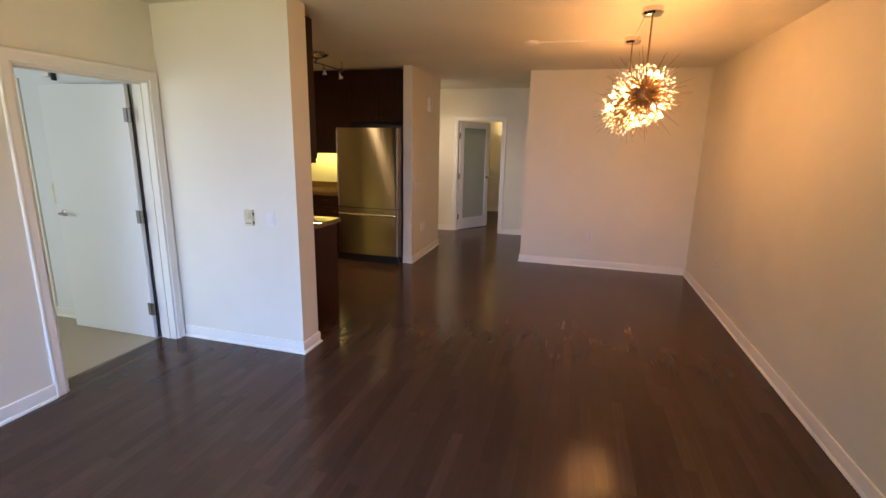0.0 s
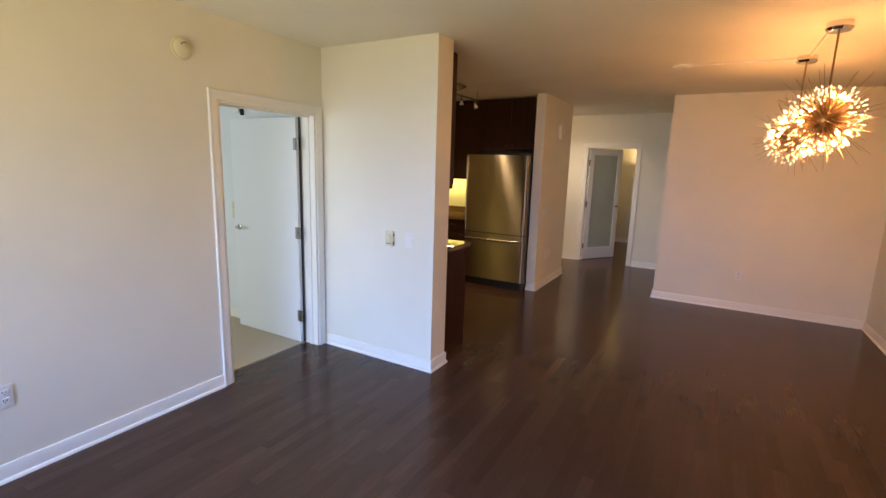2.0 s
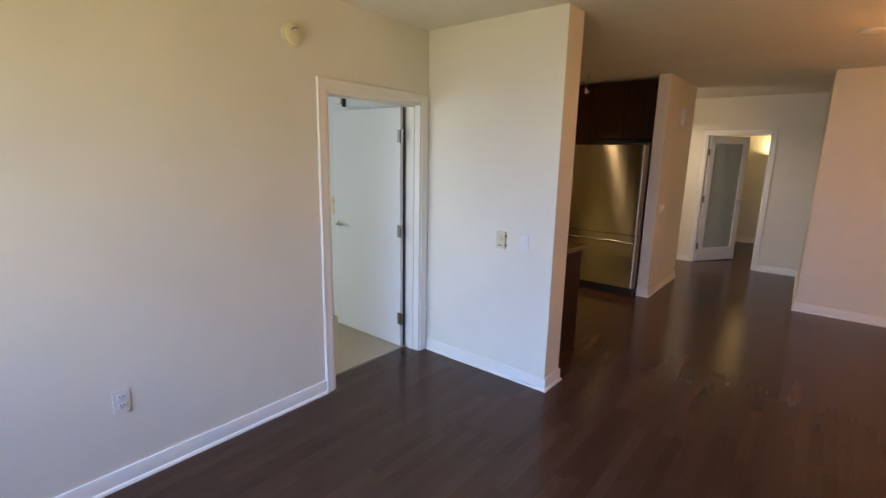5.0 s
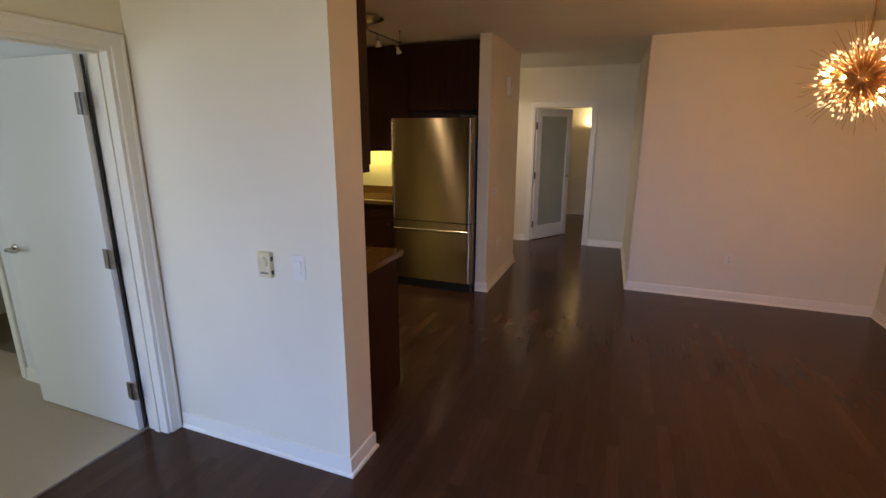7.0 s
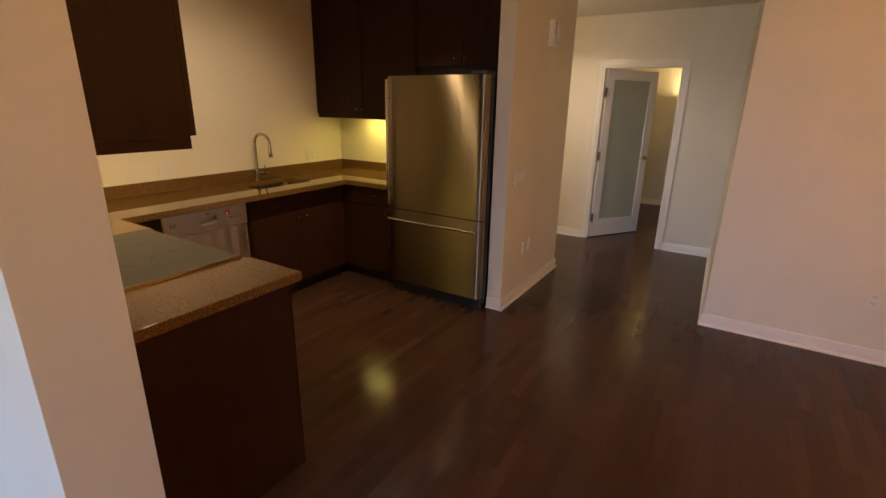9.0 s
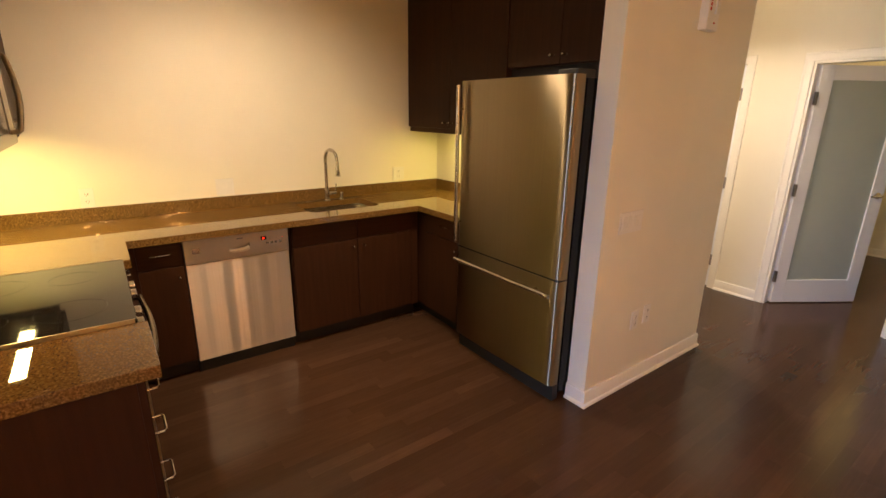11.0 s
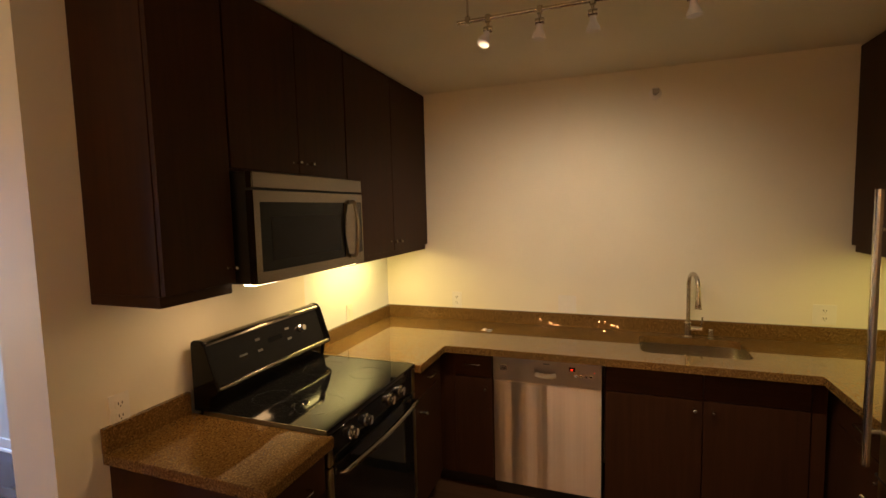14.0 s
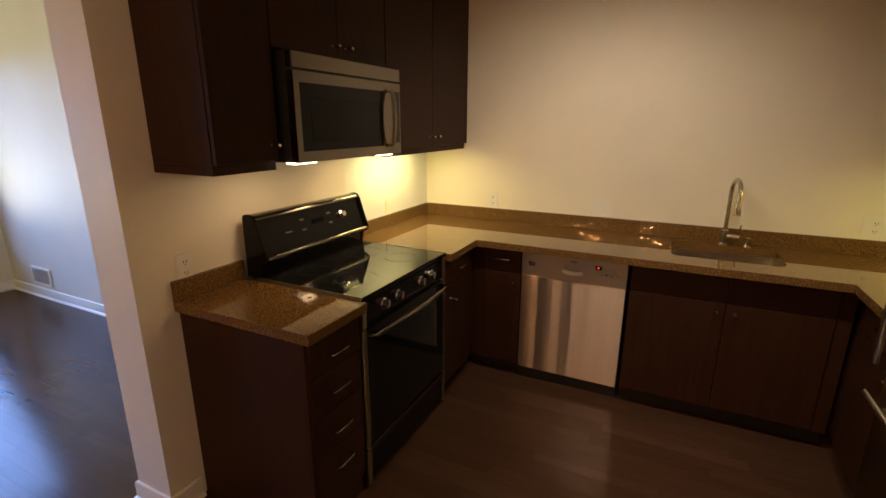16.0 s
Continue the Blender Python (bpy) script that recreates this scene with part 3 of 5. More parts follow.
def outlet(at, facing, label="white duplex outlet with cover plate", w=0.07, h=0.115):
    ob = thing("wall_outlet", (0, 0, 0), label, "outlet", "wall outlets")
    part("cover_plate", box(-w / 2, w / 2, -0.006, 0, -h / 2, h / 2, 0.002), M_PLASTIC, ob)
    for dz in (-0.022, 0.022):
        face = part("socket", box(-0.017, 0.017, -0.009, -0.006, dz - 0.014, dz + 0.014, 0.001), M_PLASTIC, ob)
        part("slots", boxes([(-0.008, -0.005, -0.0096, -0.009, dz - 0.002, dz + 0.008), (0.005, 0.008, -0.0096, -0.009, dz - 0.002, dz + 0.007), (-0.002, 0.002, -0.0096, -0.009, dz - 0.010, dz - 0.006)]), M_SLOT, face)
    ob.matrix_world = on_wall(at, facing)
    return ob


def rocker(at, facing, gangs, label):
    ob = thing("light_switch", (0, 0, 0), label, "light switch")
    w = 0.07 + 0.046 * (gangs - 1)
    part("cover_plate", box(-w / 2, w / 2, -0.006, 0, -0.0575, 0.0575, 0.002), M_PLASTIC, ob)
    for g in range(gangs):
        cx = (g - (gangs - 1) / 2) * 0.046
        part("rocker", box(cx - 0.0165, cx + 0.0165, -0.010, -0.006, -0.033, 0.033, 0.002), M_PLASTIC, ob)
    ob.matrix_world = on_wall(at, facing)
    return ob


outlet((XD, 1.003, 0.437), "+x")
outlet((0.42, YB, 0.42), "-y")
outlet((XR, 5.45, 0.44), "-x")
outlet((XC1, 6.452, 0.42), "+x")
outlet((XC1, 6.577, 0.43), "+x", "white blank-faced wall outlet")
outlet((-1.936, YK, 1.037), "+y", "white duplex outlet above granite backsplash")
rocker((-3.44, YK, 1.045), "+y", 1, "white rocker switch above granite backsplash")
outlet((XW, 3.965, 1.055), "+x", "white duplex outlet above granite backsplash")
rocker((XW, 4.735, 1.06), "+x", 2, "white double rocker switch on kitchen wall")
outlet((XW, 6.13, 1.065), "+x", "white duplex outlet above granite backsplash", 0.11)
rocker((-1.950, YS, 1.030), "-y", 1, "white rocker light switch")
rocker((XC1, 6.282, 1.033), "+x", 4, "white four-gang rocker light switch")

th = thing("thermostat", (0, 0, 0), "cream dial thermostat on the stub wall", "thermostat")
part("body", box(-0.036, 0.036, -0.026, 0, -0.06, 0.06, 0.004), M_CREAM, th)
part("dial", lathe((0, -0.026, 0.016), (0, -1, 0), [(0, 0.024), (0.009, 0.023), (0.011, 0.019)], 20), M_CREAM, th, "", True)
part("marking", box(-0.022, 0.022, -0.0275, -0.026, -0.042, -0.034), M_GREY, th)
for z in (-0.045, 0.02):
    part("side_vent", box(0.036, 0.0375, -0.020, -0.006, z, z + 0.02), M_SLOT, th)
th.matrix_world = on_wall((-2.128, YS, 1.030), "-y")

dm = thing("wall_dimmer", (0, 0, 0), "cream wall control beside the open bedroom door", "wall control")
part("plate", box(-0.025, 0.025, -0.010, 0, -0.085, 0.085, 0.003), M_CREAM, dm)
part("dial", lathe((0, -0.010, 0.04), (0, -1, 0), [(0, 0.018), (0.010, 0.016)], 14), M_CREAM, dm, "", True)
dm.matrix_world = on_wall((-4.03, 3.19, 1.115), "-y")

sb = thing("bedroom_sounder", (0, 0, 0), "white alarm sounder high on the bedroom wall", "alarm")
part("body", box(-0.045, 0.03, -0.05, 0, -0.06, 0.06, 0.006), M_PLASTIC, sb)
# Added dark strip in place of the gap beside the body.
part("side", box(0.031, 0.045, -0.035, 0, -0.085, 0.075, 0.002), M_SLOT, sb, "dark strip for the gap beside the sounder")
sb.matrix_world = on_wall((-3.87, 3.19, 2.10), "-y")

sm = thing("smoke_alarm", (0, 0, 0), "round cream smoke alarm on the wall", "smoke alarm")
part("base", lathe((0, 0, 0), (0, -1, 0), [(0, 0.066), (0.012, 0.066), (0.016, 0.060)], 32), M_CREAM, sm, "", True)
part("cover", lathe((0, -0.016, 0), (0, -1, 0), [(0, 0.058), (0.018, 0.054), (0.028, 0.040), (0.031, 0.0)], 32), M_CREAM, sm, "", True)
part("vent_slot", tube([(0.03 * math.cos(a), -0.043 + 0.004 * math.cos(a), 0.03 * math.sin(a)) for a in [radians(20 + 12 * k) for k in range(12)]], 0.004, 6), M_GREY, sm)
sm.matrix_world = on_wall((XD, 2.02, 2.265), "+x")


def sprinkler(at, label):
    ob = thing("sprinkler", (0, 0, 0), label, "sprinkler", "wall sprinklers")
    part("escutcheon", lathe((0, 0, 0), (0, -1, 0), [(0, 0.036), (0.004, 0.036), (0.012, 0.020), (0.012, 0.0)], 24), M_PLASTIC, ob, "white escutcheon ring", True)
    part("head", lathe((0, -0.010, 0), (0, -1, 0), [(0, 0.014), (0.025, 0.013), (0.027, 0.006), (0.045, 0.006)], 14), M_HINGE, ob, "metal sprinkler head", True)
    part("deflector", boxes([(-0.018, 0.018, -0.060, -0.057, -0.012, 0.014), (-0.018, 0.018, -0.060, -0.035, 0.014, 0.017)]), M_HINGE, ob)
    ob.matrix_world = on_wall(at, "+x")


sprinkler((XD, 1.245, 2.405), "side-wall fire sprinkler with white ring")
sprinkler((XW, 5.25, 2.367), "side-wall fire sprinkler on the kitchen wall")

al = thing("fire_alarm_strobe", (0, 0, 0), "cream fire alarm strobe with red lettering", "fire alarm")
part("body", box(-0.06, 0.06, -0.045, 0, -0.095, 0.095, 0.006), M_PLASTIC, al)
part("lettering", boxes([(-0.045, -0.030, -0.0465, -0.045, z, z + 0.016) for z in (-0.005, 0.017, 0.039, 0.061)]), M_RED, al, "red letters running down the front")
part("lens", box(0.0, 0.04, -0.056, -0.045, -0.02, 0.05, 0.004), M_PLASTIC, al, "clear strobe lens")
part("sensor", lathe((0.01, -0.045, -0.06), (0, -1, 0), [(0, 0.006), (0.004, 0.005)], 10), M_RED, al)
al.matrix_world = on_wall((XC1, 6.725, 2.10), "+x")

cb = thing("door_chime", (0, 0, 0), "small cream chime box above the hall door", "door chime")
part("body", box(-0.055, 0.055, -0.04, 0, -0.075, 0.075, 0.006), M_CREAM, cb)
part("grille", boxes([(-0.035, 0.035, -0.0415, -0.04, z, z + 0.006) for z in (-0.03, -0.015, 0.0)]), M_GREY, cb)
cb.matrix_world = on_wall((-2.47, YF, 2.25), "-y")

vg = thing("wall_register", (0, 0, 0), "white air register low on the living room wall", "air vent")
for x0, x1, z0, z1 in ((-0.16, 0.16, 0.065, 0.085), (-0.16, 0.16, -0.085, -0.065), (-0.16, -0.14, -0.065, 0.065), (0.14, 0.16, -0.065, 0.065)):
    part("vent_frame", box(x0, x1, -0.012, 0, z0, z1, 0.002), M_TRIM, vg)
part("backing", box(-0.14, 0.14, -0.003, -0.001, -0.065, 0.065), M_SLOT, vg, "dark duct opening")
for k in range(13):
    cx = -0.13 + k * 0.0217
    part("slat", box(cx + 0.003, cx + 0.006, -0.010, -0.004, -0.065, 0.065), M_TRIM, vg)
vg.matrix_world = on_wall((XD, -0.03, 0.21), "+x")

# ---- chandeliers ----
rod_bm = tube([(0, 0, 0), (0, 0, 1)], 1, 5, [0.0019, 0.0012])
rod_mesh = bpy.data.meshes.new("rod")
rod_bm.to_mesh(rod_mesh)
rod_bm.free()
rod_mesh.materials.append(M_BRASS)


def chandelier(at, z_centre, seed):
    x, y = at
    rng = random.Random(seed)
    ob = thing("chandelier", (x, y, H), "starburst chandelier of bronze rods with lit crystal tips", "chandelier", "dining chandeliers")
    part("canopy", lathe((x, y, H), (0, 0, -1), [(0, 0.066), (0.030, 0.066), (0.034, 0.070), (0.050, 0.060), (0.054, 0.0)], 32), M_CHROME, ob, "polished ceiling canopy", True)
    part("stem", tube([(x, y, H - 0.05), (x, y, z_centre + 0.05)], 0.006, 10), M_BRASS, ob, "", True)
    c = Vector((x, y, z_centre))
    open_way = Vector((-0.15, -1, -0.02)).normalized()
    part("core", lathe(c + Vector((0, 0, 0.055)), (0, 0, -1), [(0, 0.004), (0.006, 0.024), (0.02, 0.044), (0.055, 0.056), (0.09, 0.044), (0.104, 0.024), (0.11, 0.004)], 24), M_BRASS, ob, "round bronze core", True)
    n = 480
    rods, beads, tips, lit = bmesh.new(), bmesh.new(), bmesh.new(), []
    for k in range(n):
        zz = 1 - 2 * (k + 0.5) / n
        a = k * 2.399963 + rng.uniform(-0.15, 0.15)
        s = math.sqrt(max(0, 1 - zz * zz))
        d = (Vector((s * math.cos(a), s * math.sin(a), zz)) + Vector((rng.uniform(-0.12, 0.12), rng.uniform(-0.12, 0.12), rng.uniform(-0.12, 0.12)))).normalized()
        facing = d.dot(open_way) > 0.86
        kind = k % 3
        long = rng.uniform(0.25, 0.34) if kind == 1 and k % 2 else rng.uniform(0.145, 0.225)
        u = d.orthogonal().normalized()
        v = d.cross(u)
        if k % 8 < 5:
            one = new("rod", rod_mesh)
            one.parent = ob
            one.matrix_local = Matrix.LocRotScale(c + d * 0.05 - ob.location, d.to_track_quat("Z", "Y"), (1, 1, long - 0.05))
        ring = [] if k % 8 < 5 else [[rods.verts.new(c + d * q + (math.cos(b) * u + math.sin(b) * v) * r) for b in (0, 1.571, 3.142, 4.712)] for q, r in ((0.05, 0.0019), (long, 0.0012))]
        for i in range(4 if ring else 0):
            rods.faces.new((ring[0][i], ring[0][(i + 1) % 4], ring[1][(i + 1) % 4], ring[1][i]))
        if facing or long > 0.24:
            continue
        if k % 29 == 5:
            lit.append((d, long))
            continue
        # a crystal bead at the end of the rod; four in five emit to imitate sparkle
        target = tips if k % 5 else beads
        rr = rng.uniform(0.0026, 0.0045) if target is tips else rng.uniform(0.004, 0.007)
        half = rr * rng.uniform(1.6, 3.6)
        e = [target.verts.new(c + d * (long - half)), target.verts.new(c + d * (long + half))]
        mid = [target.verts.new(c + d * long + (math.cos(b * 1.2566) * u + math.sin(b * 1.2566) * v) * rr) for b in range(5)]
        for i in range(5):
            target.faces.new((e[0], mid[(i + 1) % 5], mid[i]))
            target.faces.new((e[1], mid[i], mid[(i + 1) % 5]))
    part("rod_burst", rods, M_BRASS, ob, "radiating bronze rods")["kind"] = "stuff"
    part("crystal_burst", beads, M_CRYSTAL, ob, "clear crystal tips")["kind"] = "stuff"
    part("tip_burst", tips, M_TIPGLOW, ob, "crystal tips with warm sparkle put in as emission")["kind"] = "stuff"
    for d, long in lit:
        socket = part("lamp_socket", lathe(c + d * 0.05, d, [(0, 0.0035), (long - 0.085, 0.0035), (long - 0.083, 0.0055), (long - 0.066, 0.0055)], 8), M_BRASS, ob, "", True)
        part("bulb", lathe(c + d * (long - 0.016), d, [(0, 0.004), (0.006, 0.0085), (0.016, 0.0095), (0.026, 0.006), (0.033, 0.001)], 10), M_BULB, socket, "small bright candle bulb", True)
    return ob


chandelier((0.585, 3.97), 1.955, 3)
chandelier((0.555, 4.91), 1.925, 8)
jb = thing("ceiling_junction_box", (-0.31, 4.945, H), "flat round white ceiling junction box", "junction box")
part("cover", lathe((-0.31, 4.945, H), (0, 0, -1), [(0, 0.075), (0.014, 0.075), (0.022, 0.062), (0.024, 0.0)], 28), M_PLASTIC, jb, "", True)
rc = thing("cable_raceway", (0.1, 5.0, H), "white cable raceway along the ceiling", "cable raceway")
part("channel", box(-0.236, 0.488, 4.936, 4.954, H - 0.012, H, 0.002), M_PLASTIC, rc)
part("channel", box(0.560, 0.578, 4.04, 4.84, H - 0.012, H, 0.002), M_PLASTIC, rc)

# ---- track light ----
tk = thing("track_light", (-2.615, 5.075, H), "nickel track light with five frosted spot heads", "track light")
part("canopy", lathe((-2.615, 5.075, H), (0, 0, -1), [(0, 0.085), (0.018, 0.088), (0.022, 0.122), (0.030, 0.124), (0.052, 0.070), (0.066, 0.028), (0.068, 0.0)], 36), M_NICKEL, tk, "brushed nickel bell canopy", True)
part("stem", tube([(-2.615, 5.075, H - 0.066), (-2.630, 5.079, TRACK_Z + 0.02), (TRACK_X, 5.081, TRACK_Z - 0.014)], 0.010, 10), M_NICKEL, tk, "", True)
part("rail", tube([(TRACK_X, 4.450, TRACK_Z), (TRACK_X, 5.712, TRACK_Z)], 0.0075, 12), M_NICKEL, tk, "slim round rail", True)
for py in (4.492, 5.682):
    part("standoff", lathe((TRACK_X, py, TRACK_Z - 0.013), (0, 0, 1), [(0, 0.011), (0.028, 0.011), (0.034, 0.0045), (H - TRACK_Z - 0.002, 0.004), (H - TRACK_Z + 0.0, 0.010), (H - TRACK_Z + 0.013, 0.010)], 12), M_NICKEL, tk, "", True)
for hy, ly, lx in TRACK_HEADS:
    top = Vector((TRACK_X, hy, TRACK_Z - 0.02))
    d = Vector((lx - 0.10, ly, -1)).normalized()
    head = part("spot_head", lathe((TRACK_X, hy, TRACK_Z + 0.012), (0, 0, -1), [(0, 0.011), (0.026, 0.011), (0.030, 0.006), (0.052, 0.006)], 12), M_NICKEL, tk, "", True)
    kx = Vector((TRACK_X, hy, TRACK_Z - 0.042))
    part("knuckle", lathe(kx - Vector((0, 0.016, 0)), (0, 1, 0), [(0, 0.012), (0.014, 0.013), (0.016, 0.010), (0.018, 0.013), (0.032, 0.012)], 14), M_NICKEL, head, "", True)
    part("cup", lathe(kx + d * 0.012, d, [(0, 0.010), (0.018, 0.013), (0.034, 0.022), (0.050, 0.025)], 18), M_SHADE, head, "frosted glass cup", True)
    part("lens", lathe(kx + d * 0.0505, d, [(0, 0.021), (0.005, 0.019), (0.009, 0.010), (0.010, 0.0)], 16), M_LENS, head, "lit lamp face", True)


# ---- kitchen: cabinets ----
def knob(at, out, parent):
    return part("knob", lathe(at, out, [(0, 0.006), (0.003, 0.0042), (0.018, 0.0042), (0.021, 0.0075), (0.039, 0.0080), (0.042, 0.005)], 12), M_NICKEL, parent, "satin nickel knob", True)


def pull(at, across, out, parent, half=0.048):
    a, r, o = Vector(at), Vector(across), Vector(out)
    pts = [a - r * half, a - r * half + o * 0.026, a - r * (half - 0.008) + o * 0.032, a + r * (half - 0.008) + o * 0.032, a + r * half + o * 0.026, a + r * half]
    return part("handle", tube(pts, 0.0042, 8), M_NICKEL, parent, "satin nickel bar pull", True)


def front_y(y, out, x0, x1, z0, z1, parent, name="door", mat=None):
    """A slab front on a cabinet that faces along y."""
    ya, yb = sorted((y, y - out * 0.019))
    return part(name, box(x0 + 0.0026, x1 - 0.0026, ya, yb, z0 + 0.0026, z1 - 0.0026, 0.0015), mat or M_CAB, parent)


def front_x(x, y0, y1, z0, z1, parent, name="door", mat=None):
    return part(name, box(x - 0.019, x, y0 + 0.0026, y1 - 0.0026, z0 + 0.0026, z1 - 0.0026, 0.0015), mat or M_CAB, parent)


UB, UT = 1.42, 2.508
UYS, UYN = 3.748, 6.235
RAIL = 0.036


def light_rail(parent, x0, x1, back, front):
    """A strip below the carcass, set back from the doors, that hides the lamp."""
    f0, f1 = (front - 0.018, front) if front > back else (front, front + 0.018)
    e0, e1 = (back, f0) if front > back else (f1, back)
    for a, b, c, d in ((x0, x1, f0, f1), (x0, x0 + 0.018, e0, e1), (x1 - 0.018, x1, e0, e1)):
        part("light_rail", box(a, b, c, d, UB, UB + RAIL - 0.0005), M_CABX, parent, "dark veneer light rail")


# uppers on the stub wall
c1 = thing("upper_cabinet", (-2.01, YK, UB), "tall dark-stained upper cabinet at the wall end", "cabinet", "upper cabinets")
part("body", box(-2.160, -1.876, YK + 0.001, UYS - 0.021, UB + RAIL, UT, 0.001), M_CAB, c1, "dark veneer carcass")
light_rail(c1, -2.160, -1.876, YK + 0.001, UYS - 0.021)
dr = front_y(UYS, 1, -2.163, -1.876, UB + RAIL, UT, c1)
knob((-2.130, UYS, 1.515), (0, 1, 0), dr)
c2 = thing("upper_cabinet", (-2.55, YK, 1.862), "short dark-stained cabinet above the microwave", "cabinet", "upper cabinets")
part("body", box(-2.935, -2.164, YK + 0.001, UYS - 0.021, 1.862, UT, 0.001), M_CAB, c2, "dark veneer carcass")
for x0, x1, kx in ((-2.555, -2.167, -2.522), (-2.935, -2.555, -2.612)):
    dr = front_y(UYS, 1, x0, x1, 1.866, UT, c2)
    knob((kx, UYS, 1.915), (0, 1, 0), dr)
c3 = thing("upper_cabinet", (-3.45, YK, UB), "tall dark-stained corner upper cabinet with two doors", "cabinet", "upper cabinets")
part("body", box(XW + 0.001, -2.939, YK + 0.001, UYS - 0.021, UB + RAIL, UT, 0.001), M_CAB, c3, "dark veneer carcass")
light_rail(c3, XW + 0.001, -2.939, YK + 0.001, UYS - 0.021)
for x0, x1, kx in ((-3.452, -2.939, -3.415), (XW + 0.003, -3.452, -3.489)):
    dr = front_y(UYS, 1, x0, x1, UB + RAIL, UT, c3)
    knob((kx, UYS, 1.515), (0, 1, 0), dr)
# uppers on the north wall
c4 = thing("upper_cabinet", (-3.4, YN, UB), "tall dark-stained upper cabinet beside the refrigerator", "cabinet", "upper cabinets")
part("body", box(XW + 0.001, -2.822, UYN + 0.021, YN - 0.001, UB + RAIL, UT, 0.001), M_CAB, c4, "dark veneer carcass")
light_rail(c4, XW + 0.001, -2.822, YN - 0.001, UYN + 0.021)
for x0, x1, kx in ((XW + 0.003, -3.415, -3.452), (-3.415, -2.822, -3.378)):
    dr = front_y(UYN, -1, x0, x1, UB + RAIL, UT, c4)
    knob((kx, UYN, 1.50), (0, -1, 0), dr)
c5 = thing("upper_cabinet", (-2.4, YN, 1.845), "short dark-stained cabinet above the refrigerator", "cabinet", "upper cabinets")
part("body", box(-2.818, XC0 - 0.001, UYN + 0.021, YN - 0.001, 1.845, UT, 0.001), M_CAB, c5, "dark veneer carcass")
# Added strip: its black colour stands for the shaded gap over the refrigerator.
part("filler", box(-2.818, XC0 - 0.001, UYN + 0.045, UYN + 0.060, 1.750, 1.845), M_CABSHADE, c5, "added black strip for the shaded gap above the refrigerator")
for x0, x1, kx in ((-2.818, -2.395, -2.440), (-2.395, XC0 - 0.003, -2.350)):
    dr = front_y(UYN, -1, x0, x1, 1.848, UT, c5)
    knob((kx, UYN, 1.895), (0, -1, 0), dr)

# base cabinets
BT, TOE = 0.872, 0.10
BYS, BXW, BYN = 4.060, -3.435, 5.965
b1 = thing("base_cabinet", (-2.03, 3.75, 0), "dark-stained drawer cabinet at the counter end", "cabinet", "base cabinets")
part("body", box(-2.205, -1.888, YK + 0.001, BYS - 0.021, 0, BT, 0.001), M_CAB, b1, "dark veneer carcass and end panel")
for z0, z1, pz in ((0.708, 0.866, 0.776), (0.536, 0.708, 0.624), (0.366, 0.536, 0.450), (0.105, 0.366, 0.290)):
    dr = front_y(BYS, 1, -2.204, -1.909, z0, z1, b1, "drawer", M_CABX)
    pull((-2.045, BYS, pz), (1, 0, 0), (0, 1, 0), dr)
part("end_stile", box(-1.909, -1.888, BYS - 0.021, BYS - 0.003, 0, BT, 0.001), M_CAB, b1)
b2 = thing("base_cabinet", (-3.2, 3.75, 0), "dark-stained base cabinet between range and corner", "cabinet", "base cabinets")
part("body", box(-3.43, -2.990, YK + 0.001, BYS - 0.021, TOE, BT, 0.001), M_CAB, b2, "dark veneer carcass")
part("toe_kick", box(-3.43, -2.990, YK + 0.001, BYS - 0.075, 0, TOE), M_CABSHADE, b2)
dr = front_y(BYS, 1, -3.345, -2.992, 0.715, 0.866, b2, "drawer", M_CABX)
pull((-3.20, BYS, 0.79), (1, 0, 0), (0, 1, 0), dr)
dr = front_y(BYS, 1, -3.345, -2.992, 0.105, 0.712, b2)
knob((-3.07, BYS, 0.625), (0, 1, 0), dr)
b3 = thing("base_cabinet", (-3.7, 4.2, 0), "narrow dark-stained base cabinet beside the dishwasher", "cabinet", "base cabinets")
part("body", box(XW + 0.001, BXW - 0.021, YK + 0.001, 4.363, TOE, BT, 0.001), M_CAB, b3, "dark veneer carcass")
part("toe_kick", box(XW + 0.001, BXW - 0.075, YK + 0.001, 4.363, 0, TOE), M_CABSHADE, b3)
part("filler", box(BXW - 0.021, BXW - 0.006, 4.062, 4.13, TOE, BT, 0.001), M_CAB, b3)
dr = front_x(BXW, 4.13, 4.360, 0.715, 0.866, b3, "drawer", M_CABH)
pull((BXW, 4.245, 0.795), (0, 1, 0), (1, 0, 0), dr)
dr = front_x(BXW, 4.13, 4.360, 0.105, 0.712, b3)
knob((BXW, 4.325, 0.655), (1, 0, 0), dr)
b4 = thing("base_cabinet", (-3.7, 5.45, 0), "dark-stained sink cabinet with two doors", "cabinet", "base cabinets")
part("body", box(XW + 0.001, BXW - 0.021, 4.984, 5.963, TOE, 0.62, 0.001), M_CAB, b4, "dark veneer carcass")
part("front_rail", box(BXW - 0.045, BXW - 0.021, 4.984, 5.963, 0.62, BT), M_CAB, b4)
for y0, y1 in ((4.984, 5.0), (5.945, 5.963)):
    part("side_panel", box(XW + 0.001, BXW - 0.045, y0, y1, 0.62, BT), M_CAB, b4)
part("toe_kick", box(XW + 0.001, BXW - 0.075, 4.984, 5.963, 0, TOE), M_CABSHADE, b4)
part("filler", box(BXW - 0.021, BXW - 0.006, 5.905, 5.963, TOE, BT, 0.001), M_CAB, b4)
